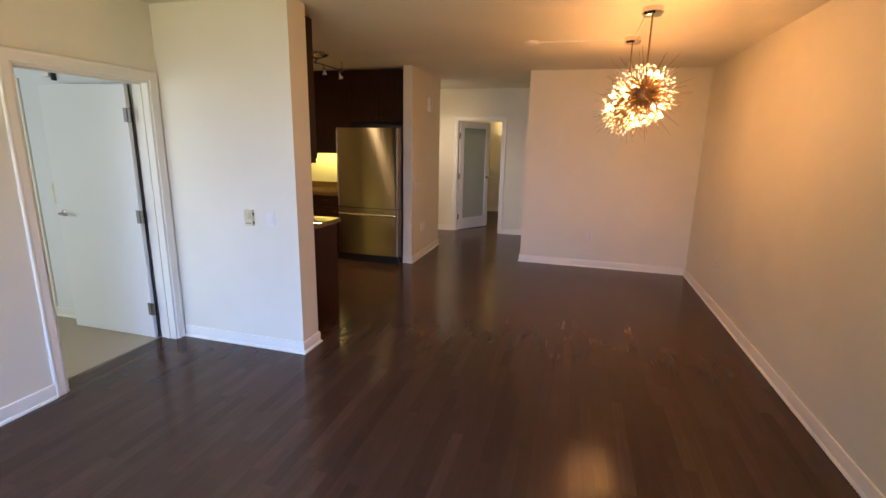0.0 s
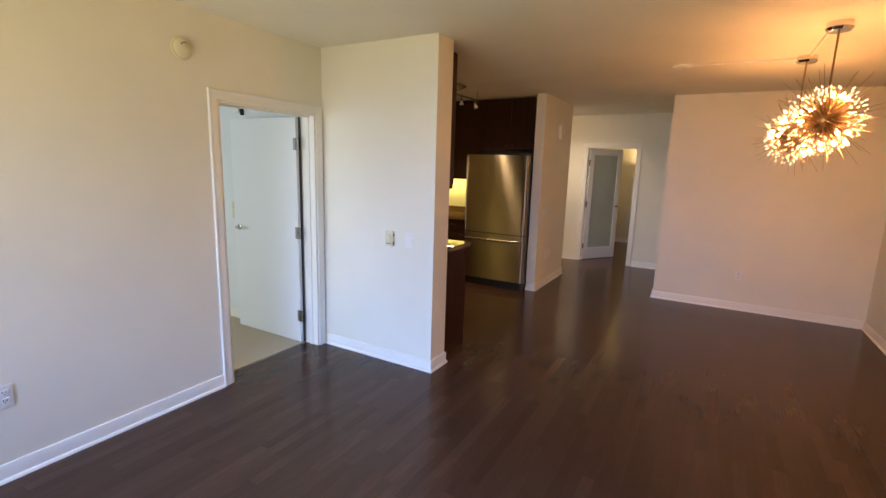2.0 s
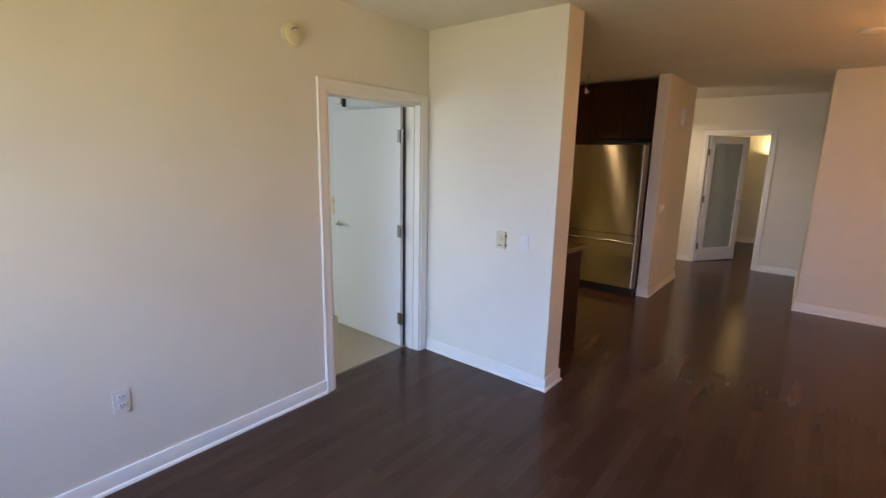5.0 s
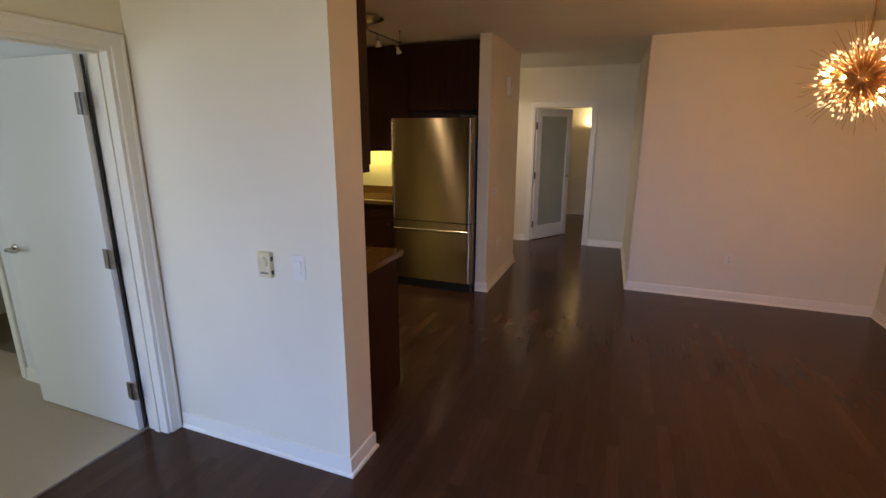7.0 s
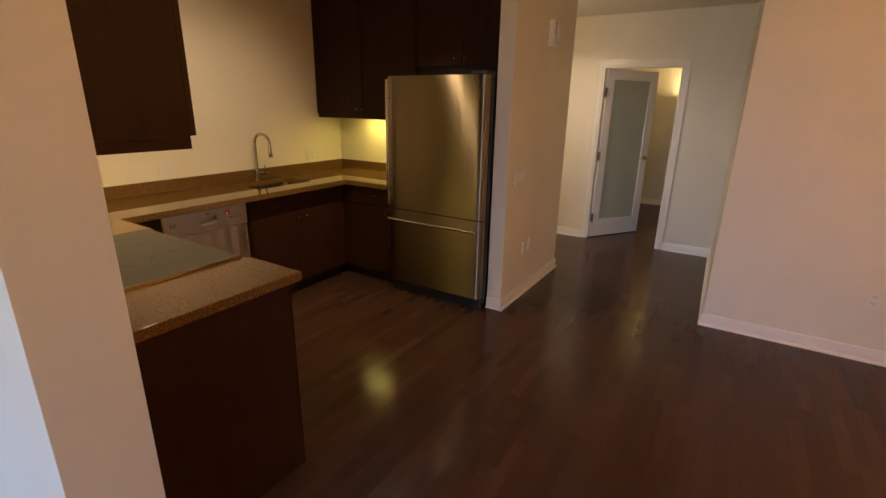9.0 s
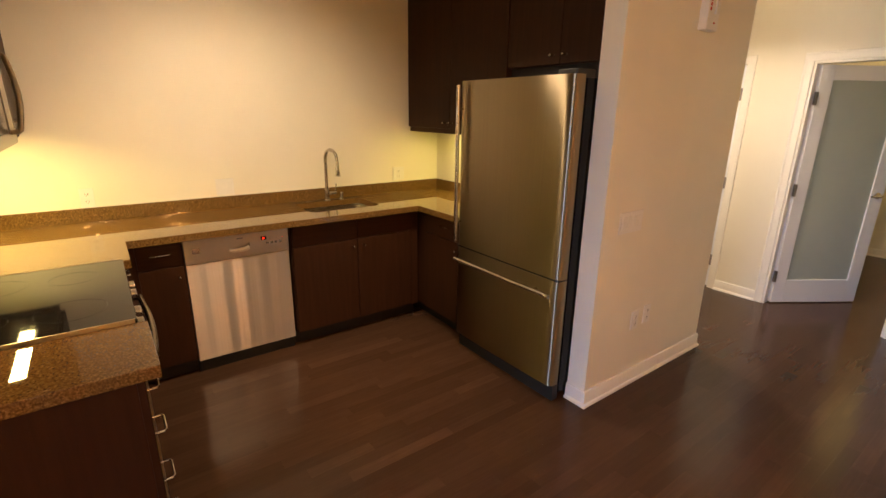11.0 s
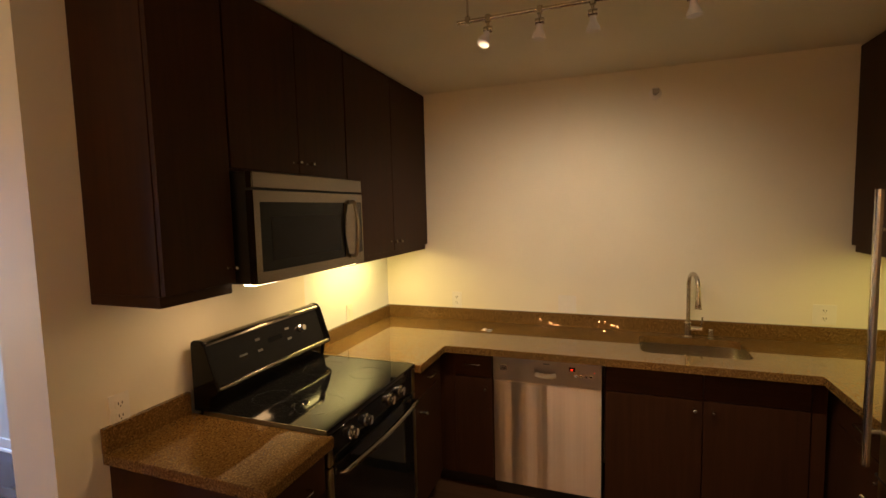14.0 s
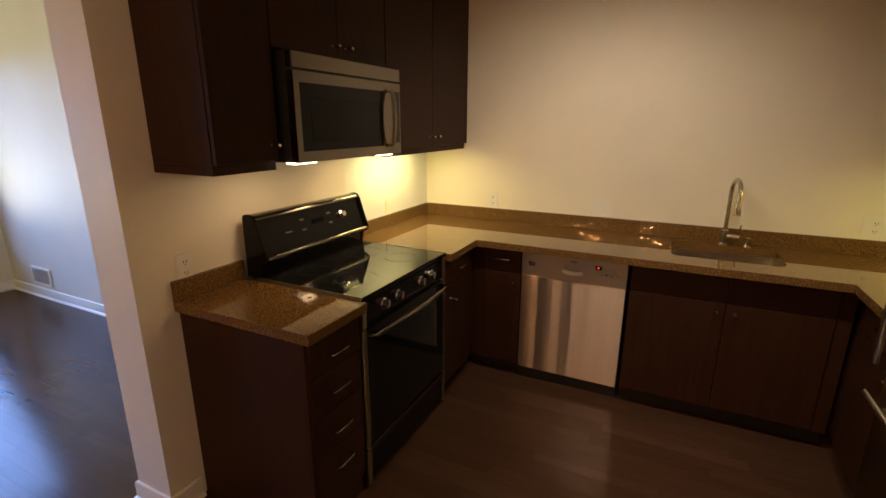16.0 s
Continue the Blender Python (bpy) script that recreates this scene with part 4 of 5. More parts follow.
for y0, y1, ky in ((4.988, 5.450, 5.410), (5.450, 5.902, 5.492)):
    front_x(BXW, y0, y1, 0.715, 0.866, b4, "false_drawer", M_CABH)
    dr = front_x(BXW, y0, y1, 0.105, 0.712, b4)
    knob((BXW, ky, 0.665), (1, 0, 0), dr)
b5 = thing("base_cabinet", (-3.15, 6.25, 0), "dark-stained base cabinet beside the refrigerator", "cabinet", "base cabinets")
part("body", box(XW + 0.001, -2.872, BYN + 0.021, YN - 0.001, TOE, BT, 0.001), M_CAB, b5, "dark veneer carcass")
part("toe_kick", box(XW + 0.001, -2.872, BYN + 0.075, YN - 0.001, 0, TOE), M_CABSHADE, b5)
dr = front_y(BYN, -1, -3.345, -2.875, 0.715, 0.866, b5, "drawer", M_CABX)
pull((-3.08, BYN, 0.80), (1, 0, 0), (0, -1, 0), dr)
dr = front_y(BYN, -1, -3.345, -2.875, 0.105, 0.712, b5)
knob((-2.93, BYN, 0.66), (0, -1, 0), dr)

# ---- granite worktop with a cut-out for the sink ----
CT0, CT1 = 0.872, 0.912
CXF, CYS, CYN = -3.355, 4.100, 5.915
SX0, SX1, SY0, SY1 = -3.880, -3.525, 5.165, 5.695


def rounded_rect(x0, x1, y0, y1, r, n=6):
    pts = []
    for cx, cy, a0 in ((x1 - r, y1 - r, 0), (x0 + r, y1 - r, 90), (x0 + r, y0 + r, 180), (x1 - r, y0 + r, 270)):
        pts += [(cx + r * math.cos(radians(a0 + 90 * k / n)), cy + r * math.sin(radians(a0 + 90 * k / n))) for k in range(n + 1)]
    return pts


def slab_with_hole(bm, x0, x1, y0, y1, z0, z1, hole):
    """A slab whose outer edge answers each point of the rounded hole."""
    cx, cy = (SX0 + SX1) / 2, (SY0 + SY1) / 2
    outer = []
    for px, py in hole:
        dx, dy = px - cx, py - cy
        ox = x1 if dx > 0 else x0
        oy = y1 if dy > 0 else y0
        sx = (ox - cx) / dx if abs(dx) > 1e-6 else 1e9
        sy = (oy - cy) / dy if abs(dy) > 1e-6 else 1e9
        s = min(sx, sy)
        outer.append((cx + dx * s, cy + dy * s))
    for c in ((x0, y0), (x0, y1), (x1, y0), (x1, y1)):
        k = min(range(len(outer)), key=lambda i: (outer[i][0] - c[0]) ** 2 + (outer[i][1] - c[1]) ** 2)
        outer[k] = c
    n = len(hole)
    ti, to = [bm.verts.new((*p, z1)) for p in hole], [bm.verts.new((*p, z1)) for p in outer]
    bi, bo = [bm.verts.new((*p, z0)) for p in hole], [bm.verts.new((*p, z0)) for p in outer]
    for k in range(n):
        m = (k + 1) % n
        bm.faces.new((ti[k], to[k], to[m], ti[m]))
        bm.faces.new((bi[m], bo[m], bo[k], bi[k]))
        bm.faces.new((ti[m], bi[m], bi[k], ti[k]))
        bm.faces.new((to[k], bo[k], bo[m], to[m]))


wt = thing("worktop", (-3.6, 4.9, CT0), "polished tan speckled granite worktop", "worktop")
bm = boxes([(XW, CXF, YK, 5.05, CT0, CT1), (CXF, -2.990, YK, CYS, CT0, CT1), (XW, CXF, 5.85, YN, CT0, CT1), (CXF, -2.872, CYN, YN, CT0, CT1)])
slab_with_hole(bm, XW, CXF, 5.05, 5.85, CT0, CT1, rounded_rect(SX0, SX1, SY0, SY1, 0.05))
bmesh.ops.remove_doubles(bm, verts=bm.verts[:], dist=1e-5)
part("slab", bm, M_GRANITE, wt)
part("backsplash", box(XW, XW + 0.020, YK + 0.020, YN - 0.020, CT1, CT1 + 0.085, 0.001), M_GRANITE, wt)
part("backsplash", box(XW, -2.990, YK, YK + 0.020, CT1, CT1 + 0.085, 0.001), M_GRANITE, wt)
part("backsplash", box(XW, -2.872, YN - 0.020, YN, CT1, CT1 + 0.085, 0.001), M_GRANITE, wt)
wt2 = thing("worktop", (-2.05, 3.75, CT0), "short speckled granite worktop beside the range", "worktop")
part("slab", box(-2.208, -1.868, YK, CYS, CT0, CT1, 0.004), M_GRANITE, wt2)
part("backsplash", box(-2.208, -1.868, YK, YK + 0.020, CT1, CT1 + 0.085, 0.001), M_GRANITE, wt2)

# sink, faucet, soap pump
sk = thing("sink", (-3.67, 5.445, 0.69), "undermounted stainless steel sink", "sink")
bm = bmesh.new()
levels = [(0.004, CT0 - 0.001, 0.052), (0.002, CT0 - 0.02, 0.05), (-0.010, 0.74, 0.06), (-0.03, 0.70, 0.07), (-0.06, 0.692, 0.07)]
loops = [[bm.verts.new((*p, z)) for p in rounded_rect(SX0 - g, SX1 + g, SY0 - g, SY1 + g, r)] for g, z, r in levels]
for a, b in zip(loops, loops[1:]):
    for k in range(len(a)):
        m = (k + 1) % len(a)
        bm.faces.new((a[k], a[m], b[m], b[k]))
bm.faces.new(loops[-1])
bmesh.ops.recalc_face_normals(bm, faces=bm.faces[:])
part("bowl", bm, M_BASIN, sk, "", True)
part("drain", lathe((-3.67, 5.445, 0.694), (0, 0, 1), [(0, 0.04), (0.004, 0.04), (0.004, 0.028), (0.001, 0.026)], 20), M_CHROME, sk, "", True)
fx, fy = -3.915, 5.44
fc = thing("faucet", (fx, fy, CT1), "satin nickel gooseneck faucet with pull-down spray", "faucet")
part("base", lathe((fx, fy, CT1), (0, 0, 1), [(0, 0.024), (0.006, 0.024), (0.010, 0.019), (0.085, 0.019), (0.090, 0.014)], 18), M_NICKEL, fc, "", True)
arc = [(fx, fy, CT1 + 0.085), (fx, fy, 1.225)] + [(fx + 0.075 * (1 - math.cos(a)), fy + 0.014 * (1 - math.cos(a)), 1.225 + 0.075 * math.sin(a)) for a in [math.pi * k / 12 for k in range(1, 12)]] + [(fx + 0.152, fy + 0.028, 1.21)]
part("gooseneck", tube(arc, 0.012, 14), M_NICKEL, fc, "", True)
part("spray_head", lathe((fx + 0.152, fy + 0.028, 1.215), (0.03, 0.005, -1), [(0, 0.013), (0.05, 0.015), (0.085, 0.017), (0.092, 0.015), (0.096, 0.020), (0.102, 0.020)], 16), M_NICKEL, fc, "", True)
part("lever", tube([(fx, fy + 0.015, CT1 + 0.052), (fx + 0.004, fy + 0.075, CT1 + 0.052)], 0.013, 12), M_NICKEL, fc, "", True)
part("lever_arm", tube([(fx + 0.004, fy + 0.066, CT1 + 0.055), (fx + 0.012, fy + 0.074, CT1 + 0.125)], 0.005, 8), M_NICKEL, fc, "", True)
sp = thing("soap_pump", (fx, 5.56, CT1), "short satin nickel air gap cap beside the sink", "soap pump")
part("cap", lathe((fx, 5.56, CT1), (0, 0, 1), [(0, 0.020), (0.004, 0.020), (0.006, 0.014), (0.050, 0.014), (0.054, 0.010)], 16), M_NICKEL, sp, "", True)

# ---- dishwasher ----
DX, DY0, DY1 = -3.440, 4.362, 4.970
dw = thing("dishwasher", (-3.6, 4.667, 0), "stainless steel dishwasher with red display", "dishwasher")
part("tub", box(XW + 0.03, DX - 0.04, DY0 + 0.004, DY1 - 0.004, 0.0, 0.866), M_MATTBLACK, dw)
part("door_panel", box(DX - 0.04, DX - 0.006, DY0 + 0.004, DY1 - 0.004, 0.085, 0.705, 0.004), M_STEELDW, dw, "brushed stainless door")
bm = boxes([(DX - 0.04, DX, DY0 + 0.004, 4.607, 0.709, 0.850), (DX - 0.04, DX, 4.727, DY1 - 0.004, 0.709, 0.850), (DX - 0.04, DX, 4.607, 4.727, 0.709, 0.748), (DX - 0.04, DX, 4.607, 4.727, 0.796, 0.850), (DX - 0.04, DX - 0.03, 4.607, 4.727, 0.748, 0.796)])
cp = part("control_panel", bm, M_PANEL, dw, "silver control panel with recessed grip")
# White plastic puts the glint on the grip into its colour.
part("grip_flap", tube([(DX - 0.012, 4.612, 0.760), (DX - 0.004, 4.632, 0.756), (DX - 0.002, 4.667, 0.754), (DX - 0.004, 4.702, 0.756), (DX - 0.012, 4.722, 0.760)], 0.014, 12), M_PLASTIC, cp, "curved grip, white for its bright glint", True)
part("display", box(DX, DX + 0.0012, 4.795, 4.829, 0.797, 0.820), M_BLACK, cp)
part("display_light", box(DX + 0.0012, DX + 0.002, 4.806, 4.816, 0.804, 0.812), M_LED, cp, "glowing red digits")
for k in range(4):
    part("button", box(DX, DX + 0.003, 4.825 + k * 0.026, 4.842 + k * 0.026, 0.768, 0.782, 0.001), M_NICKEL, cp)
for k in range(3):
    part("indicator", box(DX, DX + 0.0012, 4.848 + k * 0.04, 4.852 + k * 0.04, 0.799, 0.802), M_LED if k == 2 else M_GREY, cp)
part("power_button", box(DX, DX + 0.003, 4.408, 4.448, 0.770, 0.800, 0.002), M_NICKEL, cp)
part("badge", box(DX, DX + 0.001, 4.655, 4.690, 0.822, 0.830), M_GREY, cp, "small grey maker's mark")
part("kick_plate", box(DX - 0.08, DX - 0.07, DY0 + 0.004, DY1 - 0.004, 0.0, 0.085), M_MATTBLACK, dw)

# ---- range ----
RX0, RX1, RYF = -2.984, -2.214, 4.066
rg = thing("range", (-2.6, 3.75, 0), "black freestanding electric range with stainless trim", "range")
part("body", box(RX0, RX1, YK + 0.03, RYF - 0.04, 0.015, 0.900, 0.002), M_BLACK, rg, "black enamel body")
part("cooktop", box(RX0 - 0.002, RX1 + 0.002, YK + 0.06, RYF + 0.006, 0.900, 0.922, 0.005), M_GLASSBLACK, rg, "glossy black ceramic glass cooktop")
for tx in (RX0, RX1):
    part("cooktop_trim", box(tx - 0.003, tx + 0.003, YK + 0.08, RYF, 0.902, 0.9235), M_STEELY, rg, "thin steel side trim")
for bx_, by_, br in ((-2.41, 3.66, 0.08), (-2.79, 3.66, 0.10), (-2.41, 3.90, 0.10), (-2.79, 3.90, 0.08)):
    ring_bm = tube([(bx_ + br * math.cos(a), by_ + br * math.sin(a), 0.9222) for a in [2 * math.pi * k / 40 for k in range(41)]], 0.0004, 4)
    part("burner_ring", ring_bm, M_RING, rg, "thin grey burner ring")
# back guard: leaning face with steel edges
gy = YK + 0.03


def guard(z0, y0, z1, y1, back, x0, x1):
    bm = bmesh.new()
    prof = [(back, z0), (y0, z0), (y1, z1), (back, z1)]
    a = [bm.verts.new((x0, y, z)) for y, z in prof]
    b = [bm.verts.new((x1, y, z)) for y, z in prof]
    for k in range(4):
        m = (k + 1) % 4
        bm.faces.new((a[k], b[k], b[m], a[m]))
    bm.faces.new(a)
    bm.faces.new(b[::-1])
    bmesh.ops.recalc_face_normals(bm, faces=bm.faces[:])
    bmesh.ops.bevel(bm, geom=bm.edges[:], offset=0.004, segments=2, affect="EDGES")
    return bm


part("riser", guard(0.918, gy + 0.075, 1.012, gy + 0.085, gy, RX0 + 0.01, RX1 - 0.01), M_BLACK, rg, "black riser")
bgp = part("back_guard", guard(1.006, gy + 0.115, 1.190, gy + 0.055, gy, RX0, RX1), M_BLACK, rg, "black control panel")
part("guard_trim", tube([(RX0 + 0.012, gy + 0.118, 1.012), (RX1 - 0.012, gy + 0.118, 1.012)], 0.011, 12), M_STEELX, bgp, "stainless lower edge", True)


def extruded(profile, x0, x1):
    """A solid with one outline of (depth from the wall, height) along x."""
    bm = bmesh.new()
    a = [bm.verts.new((x0, gy + d, z)) for d, z in profile]
    b = [bm.verts.new((x1, gy + d, z)) for d, z in profile]
    for k in range(len(profile)):
        m = (k + 1) % len(profile)
        bm.faces.new((a[k], b[k], b[m], a[m]))
    bm.faces.new(a[::-1])
    bm.faces.new(b)
    bmesh.ops.recalc_face_normals(bm, faces=bm.faces[:])
    return bm


CAP = [(0.004, 1.184), (0.066, 1.184), (0.064, 1.192), (0.056, 1.200), (0.042, 1.205), (0.022, 1.205), (0.008, 1.199), (0.004, 1.192)]
END = [(0.0, 0.921), (0.082, 0.921), (0.092, 0.985), (0.116, 0.994), (0.127, 1.004), (0.128, 1.018), (0.072, 1.188), (0.062, 1.201), (0.045, 1.209), (0.020, 1.209), (0.004, 1.202), (0.0, 1.190)]
part("guard_cap", extruded(CAP, RX0 + 0.010, RX1 - 0.010), M_STEELX, bgp, "stainless rounded top edge", True)
for x0, x1 in ((RX0 - 0.003, RX0 + 0.011), (RX1 - 0.011, RX1 + 0.003)):
    end = extruded(END, x0, x1)
    bmesh.ops.bevel(end, geom=end.edges[:], offset=0.0025, segments=2, affect="EDGES")
    part("guard_end", end, M_BLACK, bgp, "rounded black end cap", True)
slope = Vector((0, 0.951, 0.31))


def on_guard(x, s):
    """A point of the leaning panel: s from 0 at its foot to 1 at its top."""
    return Vector((x, gy + 0.115 - 0.060 * s, 1.006 + 0.184 * s))


kp = on_guard(-2.80, 0.60)
part("dial", lathe(kp, slope, [(0, 0.020), (0.005, 0.020), (0.008, 0.015), (0.024, 0.0135), (0.026, 0.0)], 20), M_CHROME, bgp, "chrome selector dial", True)
for x, w, h, s, mt in ((-2.61, 0.09, 0.024, 0.60, M_MWGLASS), (-2.50, 0.03, 0.010, 0.72, M_GREY), (-2.50, 0.03, 0.010, 0.46, M_GREY), (-2.70, 0.03, 0.010, 0.72, M_GREY), (-2.70, 0.03, 0.010, 0.46, M_GREY), (-2.40, 0.045, 0.008, 0.50, M_GREY)):
    c = on_guard(x, s)
    up = Vector((0, -0.31, 0.951))
    bm = bmesh.new()
    vs = [bm.verts.new(c + slope * 0.0015 + Vector((sx * w / 2, 0, 0)) + up * (sz * h / 2)) for sx, sz in ((1, -1), (-1, -1), (-1, 1), (1, 1))]
    f = bm.faces.new(vs)
    bmesh.ops.solidify(bm, geom=[f], thickness=0.001)
    part("marking", bm, mt, bgp, "printed panel marking")
# front: knob fascia, oven door, drawer
fas = part("fascia", box(RX0 + 0.03, RX1 - 0.03, RYF - 0.04, RYF, 0.782, 0.898, 0.006), M_BLACK, rg, "black knob fascia")
for kx in (-2.370, -2.488, -2.700, -2.808):
    kb = part("knob", lathe((kx, RYF, 0.846), (0, 1, 0), [(0, 0.026), (0.006, 0.026), (0.010, 0.020), (0.024, 0.019), (0.026, 0.014)], 20), M_NICKEL, fas, "silver burner knob", True)
    part("knob_cap", lathe((kx, RYF + 0.024, 0.846), (0, 1, 0), [(0, 0.0195), (0.004, 0.019), (0.006, 0.012)], 20), M_CHROME, fas, "chrome knob face", True)
for x0, x1 in ((RX0, RX0 + 0.03), (RX1 - 0.03, RX1)):
    for z0, z1 in ((0.020, 0.214), (0.219, 0.776), (0.781, 0.898)):
        part("side_stile", box(x0, x1, RYF - 0.045, RYF + 0.004, z0, z1, 0.009), M_STEEL, rg, "stainless front corner")
od = part("oven_door", box(RX0 + 0.032, RX1 - 0.032, RYF - 0.04, RYF + 0.004, 0.225, 0.776, 0.006), M_OVENGLASS, rg, "black glass oven door")
hp = [(RX1 - 0.05, RYF, 0.744), (RX1 - 0.055, RYF + 0.035, 0.749)] + [(RX1 - 0.06 - 0.65 * k / 10, RYF + 0.040 + 0.016 * math.sin(math.pi * k / 10), 0.752) for k in range(11)] + [(RX0 + 0.055, RYF + 0.035, 0.749), (RX0 + 0.05, RYF, 0.744)]
part("oven_handle", tube(hp, 0.0125, 12), M_STEELX, od, "bowed stainless handle", True)
part("storage_drawer", box(RX0 + 0.032, RX1 - 0.032, RYF - 0.04, RYF + 0.002, 0.045, 0.215, 0.008), M_BLACK, rg, "black storage drawer")
part("foot_trim", box(RX0 + 0.032, RX1 - 0.032, RYF - 0.035, RYF + 0.006, 0.190, 0.216, 0.004), M_STEELX, rg, "stainless drawer lip")
for x, y in ((RX0 + 0.03, 3.50), (RX1 - 0.07, 3.50), (RX0 + 0.03, 3.95), (RX1 - 0.07, 3.95)):
    part("foot", box(x, x + 0.04, y, y + 0.04, 0, 0.02), M_MATTBLACK, rg)

# ---- microwave over the range ----
MX0, MX1, MYF, MZ0, MZ1 = -2.958, -2.194, 3.812, 1.445, 1.858
mw = thing("microwave", (-2.575, YK, MZ0), "stainless over-the-range microwave with dark window", "microwave")
part("case", box(MX0 + 0.004, MX1 - 0.002, YK + 0.002, MYF - 0.03, MZ0, MZ1, 0.003), M_MATTBLACK, mw, "black case")
part("vent_panel", box(MX0, MX1, MYF - 0.03, MYF + 0.002, 1.798, MZ1, 0.004), M_STEELX, mw, "brushed top vent panel")
part("vent_gap", box(MX0 + 0.004, MX1 - 0.004, MYF - 0.03, MYF - 0.012, 1.789, 1.798), M_SLOT, mw)
md = part("oven_door", boxes([(-2.880, MX1, MYF - 0.03, MYF + 0.004, 1.747, 1.789), (-2.880, MX1, MYF - 0.03, MYF + 0.004, MZ0, 1.488), (-2.224, MX1, MYF - 0.03, MYF + 0.004, 1.488, 1.747), (-2.880, -2.790, MYF - 0.03, MYF + 0.004, 1.488, 1.747)]), M_STEELX, mw, "stainless door frame")
part("window_surround", box(-2.790, -2.224, MYF - 0.028, MYF + 0.001, 1.488, 1.747), M_BLACK, md, "black glass surround")
part("window", box(-2.755, -2.285, MYF + 0.001, MYF + 0.0025, 1.525, 1.692), M_MWGLASS, md, "grey mesh window")
hp = [(-2.842, MYF, 1.752), (-2.842, MYF + 0.022, 1.749)] + [(-2.842, MYF + 0.028 + 0.016 * math.sin(math.pi * k / 8), 1.744 - 0.25 * k / 8) for k in range(9)] + [(-2.842, MYF + 0.022, 1.489), (-2.842, MYF, 1.486)]
part("handle", tube(hp, 0.0095, 12), M_STEEL, md, "bowed stainless handle", True)
part("keypad", box(MX0 + 0.010, -2.895, MYF - 0.03, MYF + 0.002, 1.500, 1.750, 0.003), M_GLASSBLACK, mw, "black keypad")
part("keypad_frame", boxes([(MX0, MX0 + 0.010, MYF - 0.03, MYF + 0.003, MZ0, 1.789), (-2.895, -2.882, MYF - 0.03, MYF + 0.003, MZ0, 1.789), (MX0 + 0.010, -2.895, MYF - 0.03, MYF + 0.003, 1.750, 1.789), (MX0 + 0.010, -2.895, MYF - 0.03, MYF + 0.003, MZ0, 1.500)]), M_STEELX, mw)
for lx in (-2.27, -2.86):
    part("lamp_lens", box(lx - 0.06, lx + 0.06, 3.735, 3.785, MZ0 - 0.008, MZ0, 0.002), M_FIXLENS, mw, "lit cooktop lamp")

# under-cabinet lamp housings
for nm, x0, x1, y0, y1 in (("under_cabinet_lamp", -3.72, -3.12, 3.56, 3.64), ("under_cabinet_lamp", -3.62, -3.08, 6.36, 6.44)):
    uc = thing(nm, ((x0 + x1) / 2, (y0 + y1) / 2, UB), "slim white under-cabinet lamp", "lamp", "under-cabinet lamps")
    part("housing", box(x0, x1, y0, y1, UB + RAIL - 0.012, UB + RAIL, 0.002), M_PLASTIC, uc)

# ---- refrigerator ----
FX0, FX1, FYF = -2.862, -1.990, 5.890
fg = thing("refrigerator", (-2.42, 6.2, 0), "stainless steel bottom-freezer refrigerator", "refrigerator")
part("cabinet_body", box(FX0 + 0.004, FX1 - 0.004, FYF + 0.085, YN - 0.03, 0.04, 1.745, 0.004), M_BLACK, fg, "black cabinet sides")
part("gasket", boxes([(FX0 + 0.012, FX1 - 0.012, FYF + 0.068, FYF + 0.085, 0.10, 1.74)]), M_MATTBLACK, fg)


def bowed_door(z0, z1):
    """A door skin with a faint bow and rounded sides."""
    bm = bmesh.new()
    n = 14
    prof = []
    for k in range(n + 1):
        u = k / n
        x = FX0 + (FX1 - FX0) * u
        edge = min(u, 1 - u) * (FX1 - FX0)
        back = 0.022 * max(0, 1 - edge / 0.028) ** 2
        prof.append((x, FYF + back + 0.006 * (2 * u - 1) ** 2))
    xs = [0.010, 0.028]
    prof = sorted(set(prof + [(FX0 + e, FYF + 0.022 * (1 - e / 0.028) ** 2 + 0.006) for e in xs] + [(FX1 - e, FYF + 0.022 * (1 - e / 0.028) ** 2 + 0.006) for e in xs]))
    loop = prof + [(FX1, FYF + 0.068), (FX0, FYF + 0.068)]
    a = [bm.verts.new((x, y, z0)) for x, y in loop]
    b = [bm.verts.new((x, y, z1)) for x, y in loop]
    for k in range(len(loop)):
        m = (k + 1) % len(loop)
        bm.faces.new((a[k], a[m], b[m], b[k]))
    bm.faces.new(a[::-1])
    bm.faces.new(b)
    bmesh.ops.recalc_face_normals(bm, faces=bm.faces[:])
    return bm


fd = part("door", bowed_door(0.738, 1.760), M_STEEL, fg, "brushed stainless door", True)
hx = FX0 + 0.036
part("handle", tube([(hx, FYF - 0.036, 0.775), (hx, FYF - 0.036, 1.735)], 0.0125, 14), M_NICKEL, fd, "long vertical bar handle", True)
for pz in (0.90, 1.60):
    part("handle_post", tube([(hx, FYF - 0.036, pz), (hx, FYF + 0.006, pz)], 0.007, 10), M_NICKEL, fd, "", True)
fz = part("freezer_drawer", bowed_door(0.105, 0.728), M_STEEL, fg, "brushed stainless freezer drawer", True)
part("handle", tube([(FX0 + 0.03, FYF - 0.036, 0.652), (FX1 - 0.03, FYF - 0.036, 0.652)], 0.0125, 14), M_NICKEL, fz, "long horizontal bar handle", True)
for px in (FX0 + 0.15, FX1 - 0.15):
    part("handle_post", tube([(px, FYF - 0.036, 0.652), (px, FYF + 0.004, 0.652)], 0.007, 10), M_NICKEL, fz, "", True)
part("door_trim", box(FX0 + 0.004, FX1 - 0.004, FYF + 0.004, FYF + 0.06, 0.7285, 0.7375), M_MATTBLACK, fg)
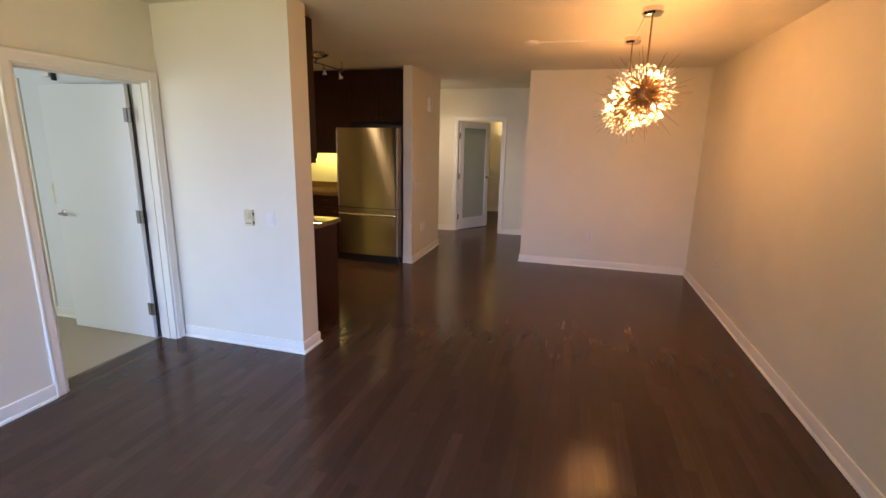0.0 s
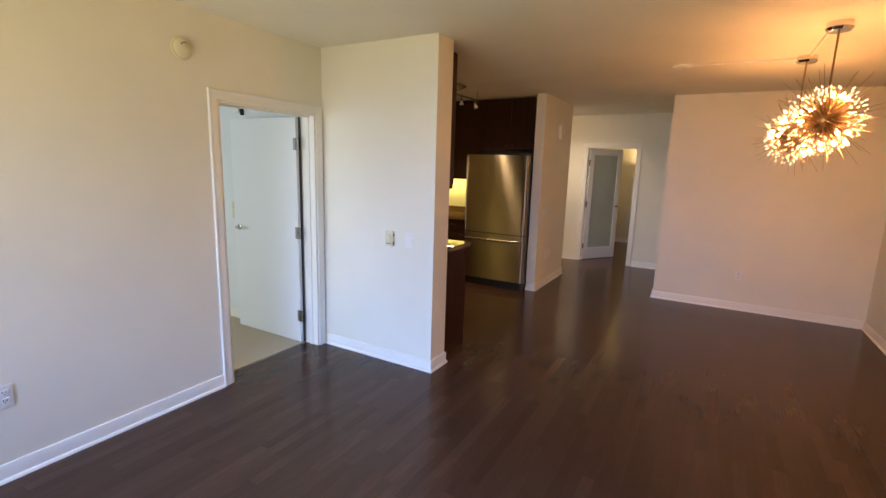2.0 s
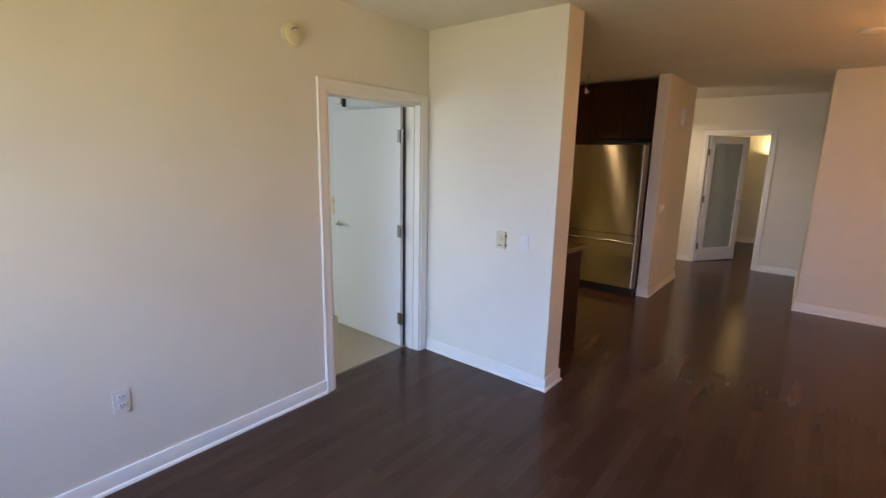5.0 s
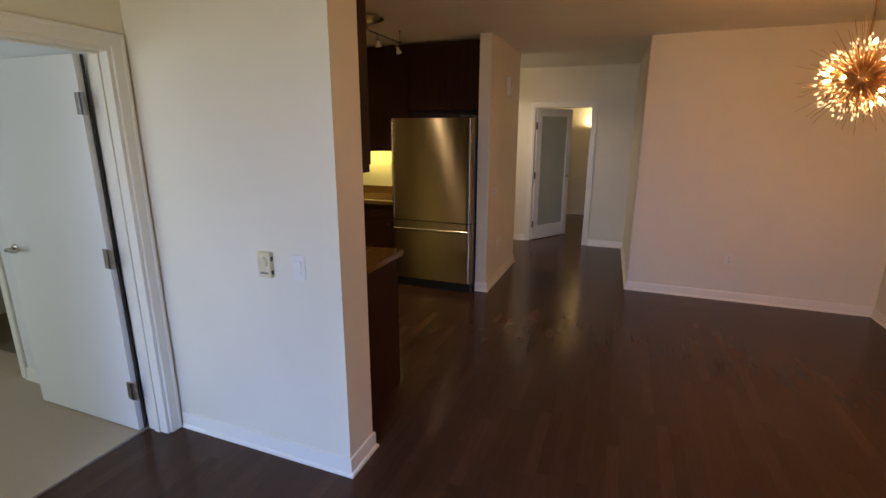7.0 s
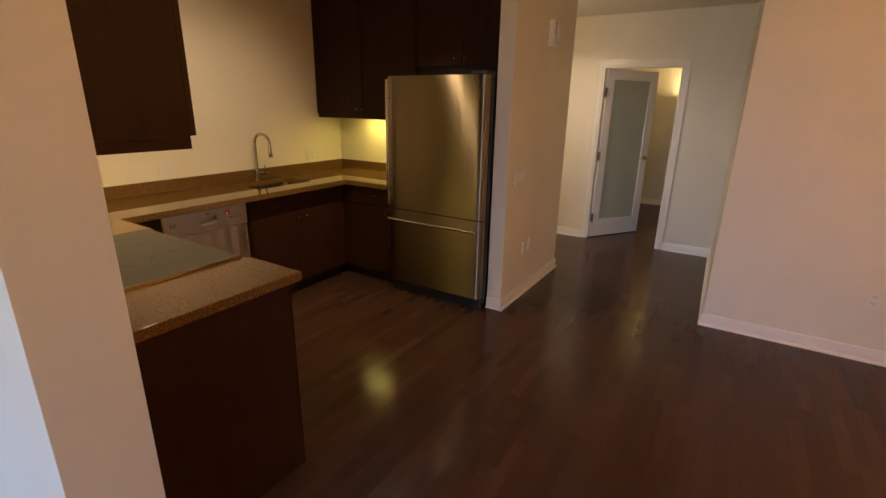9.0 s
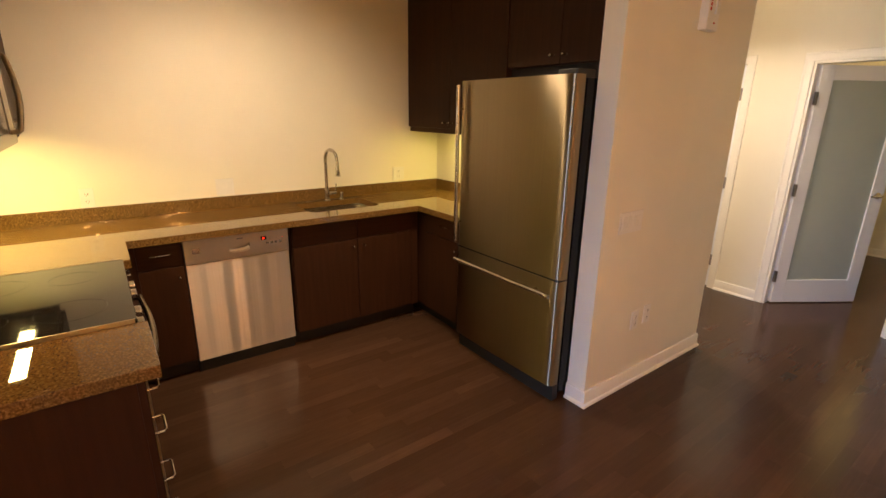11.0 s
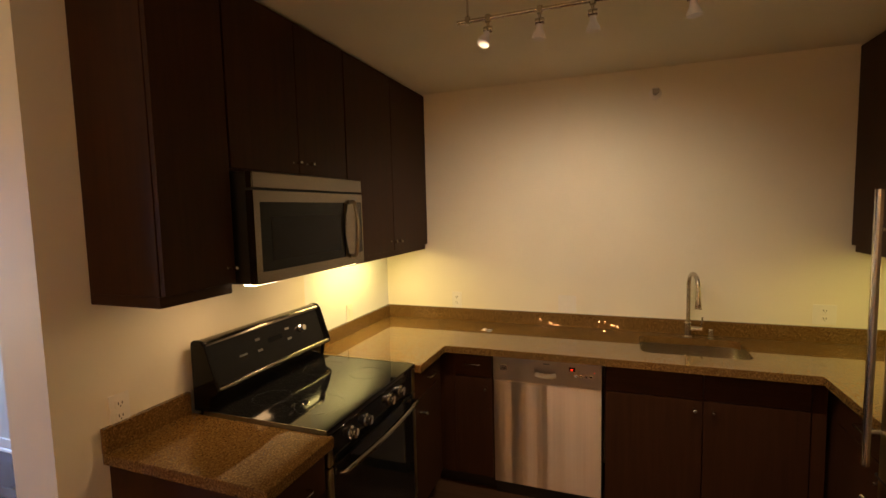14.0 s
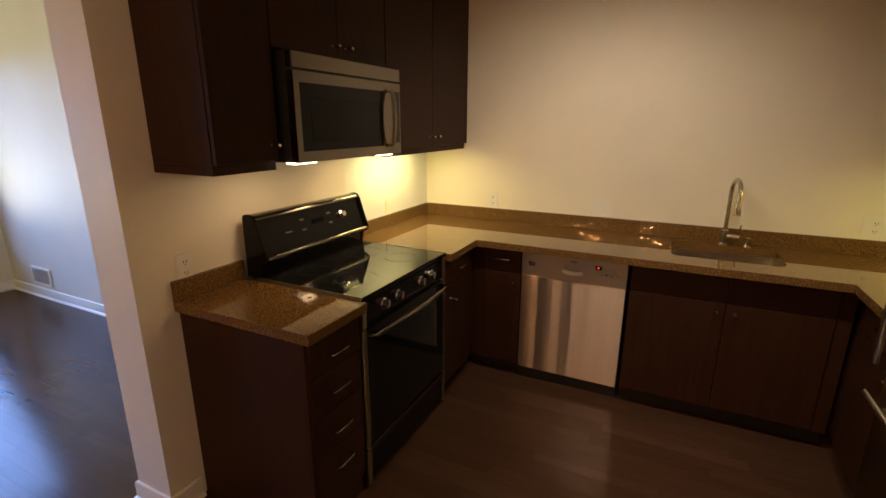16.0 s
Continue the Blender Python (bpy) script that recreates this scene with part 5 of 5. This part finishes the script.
part("hinge_cover", box(FX1 - 0.13, FX1 - 0.01, FYF + 0.02, FYF + 0.15, 1.745, 1.785, 0.006), M_MATTBLACK, fg, "black hinge cover")
part("toe_grille", box(FX0 + 0.01, FX1 - 0.01, FYF + 0.04, FYF + 0.09, 0.0, 0.098, 0.003), M_MATTBLACK, fg)

# ---- floor: single boards last ----
BOARD = 0.0635
structure("floor", boxes([(-4.125, XR, YWIN, YF, -0.06, -0.009), (XDB - 0.012, XD, BD0, BD1, -0.009, -0.008), (-2.6, XB, YF, YE, -0.06, -0.009)]), M_UNDER, "dark strip-wood floor", "floor")
floor_ob = bpy.data.objects["floor"]


def floor_spans(x):
    """Stretches of y that are boarded at this x."""
    if x < XD:
        out = [(YK, YN), (YC1, YF)]
        if x > XDB - 0.012:
            out.append((BD0 + 0.018, BD1 - 0.018))
        return out
    if x < XS:
        out = [(YWIN, YS)]
        if x > XC1 - 0.03:
            return out + [(YK, YE)]
        if x > XC0 - 0.03:
            return out + [(YK, YC0 + 0.02), (YC1, YE)]
        return out + [(YK, YN), (YC1, YF if x < -2.55 else YE)]
    if x < XB:
        return [(YWIN, YE)]
    return [(YWIN, YB)]


board_mesh = {}


def board(length):
    """One strip with eased edges, its foot at y = 0."""
    key = round(length, 3)
    if key not in board_mesh:
        me = bpy.data.meshes.new("floor_board")
        v, f = board_geometry(0.0, 0.0, key, 0.0)
        me.from_pydata(v, [], f)
        me.materials.append(M_PLANK)
        board_mesh[key] = me
    return board_mesh[key]


def board_geometry(x, y, length, z):
    e, g = 0.00012, 0.00005
    x0, x1, y0, y1 = x + g, x + BOARD - g, y + g, y + length - g
    v = [(x0, y0, z - 0.009), (x1, y0, z - 0.009), (x1, y1, z - 0.009), (x0, y1, z - 0.009),
         (x0, y0, z - e), (x1, y0, z - e), (x1, y1, z - e), (x0, y1, z - e),
         (x0 + e, y0 + e, z), (x1 - e, y0 + e, z), (x1 - e, y1 - e, z), (x0 + e, y1 - e, z)]
    f = [(8, 9, 10, 11)] + [(k, (k + 1) % 4, 4 + (k + 1) % 4, 4 + k) for k in range(4)] + [(4 + k, 4 + (k + 1) % 4, 8 + (k + 1) % 4, 8 + k) for k in range(4)]
    return v, f


rng = random.Random(11)
verts, faces, singles = [], [], 0
ncol = int((XR + 4.13) / BOARD) + 1
for c in range(ncol):
    x = -4.13 + c * BOARD
    for y0, y1 in floor_spans(x + BOARD / 2):
        y = y0
        first = rng.uniform(0.1, 0.8)
        while y < y1 - 0.001:
            length = round(first, 3) if first else rng.choice((0.32, 0.45, 0.56, 0.68, 0.84, 1.02))
            first = 0
            if y1 - (y + length) < 0.12:
                length = y1 - y
            dz = rng.uniform(-0.0001, 0.0)
            if singles < 300 and -1.75 < x < 0.55 and 1.5 < y < 4.6 and y + length < y1 - 0.01:
                ob = new("floor_board", board(length))
                ob.location = (x, y, dz)
                ob.parent = floor_ob
                singles += 1
            else:
                v, f = board_geometry(x, y, length, dz)
                n0 = len(verts)
                verts += v
                faces += [tuple(n0 + i for i in q) for q in f]
            y += length
me = bpy.data.meshes.new("floor_boards")
me.from_pydata(verts, [], faces)
me.materials.append(M_PLANKS)
rest = new("floor_boards", me)
rest.parent = floor_ob
tagged(rest, "dark brown strip floor boards", "", "", "stuff")
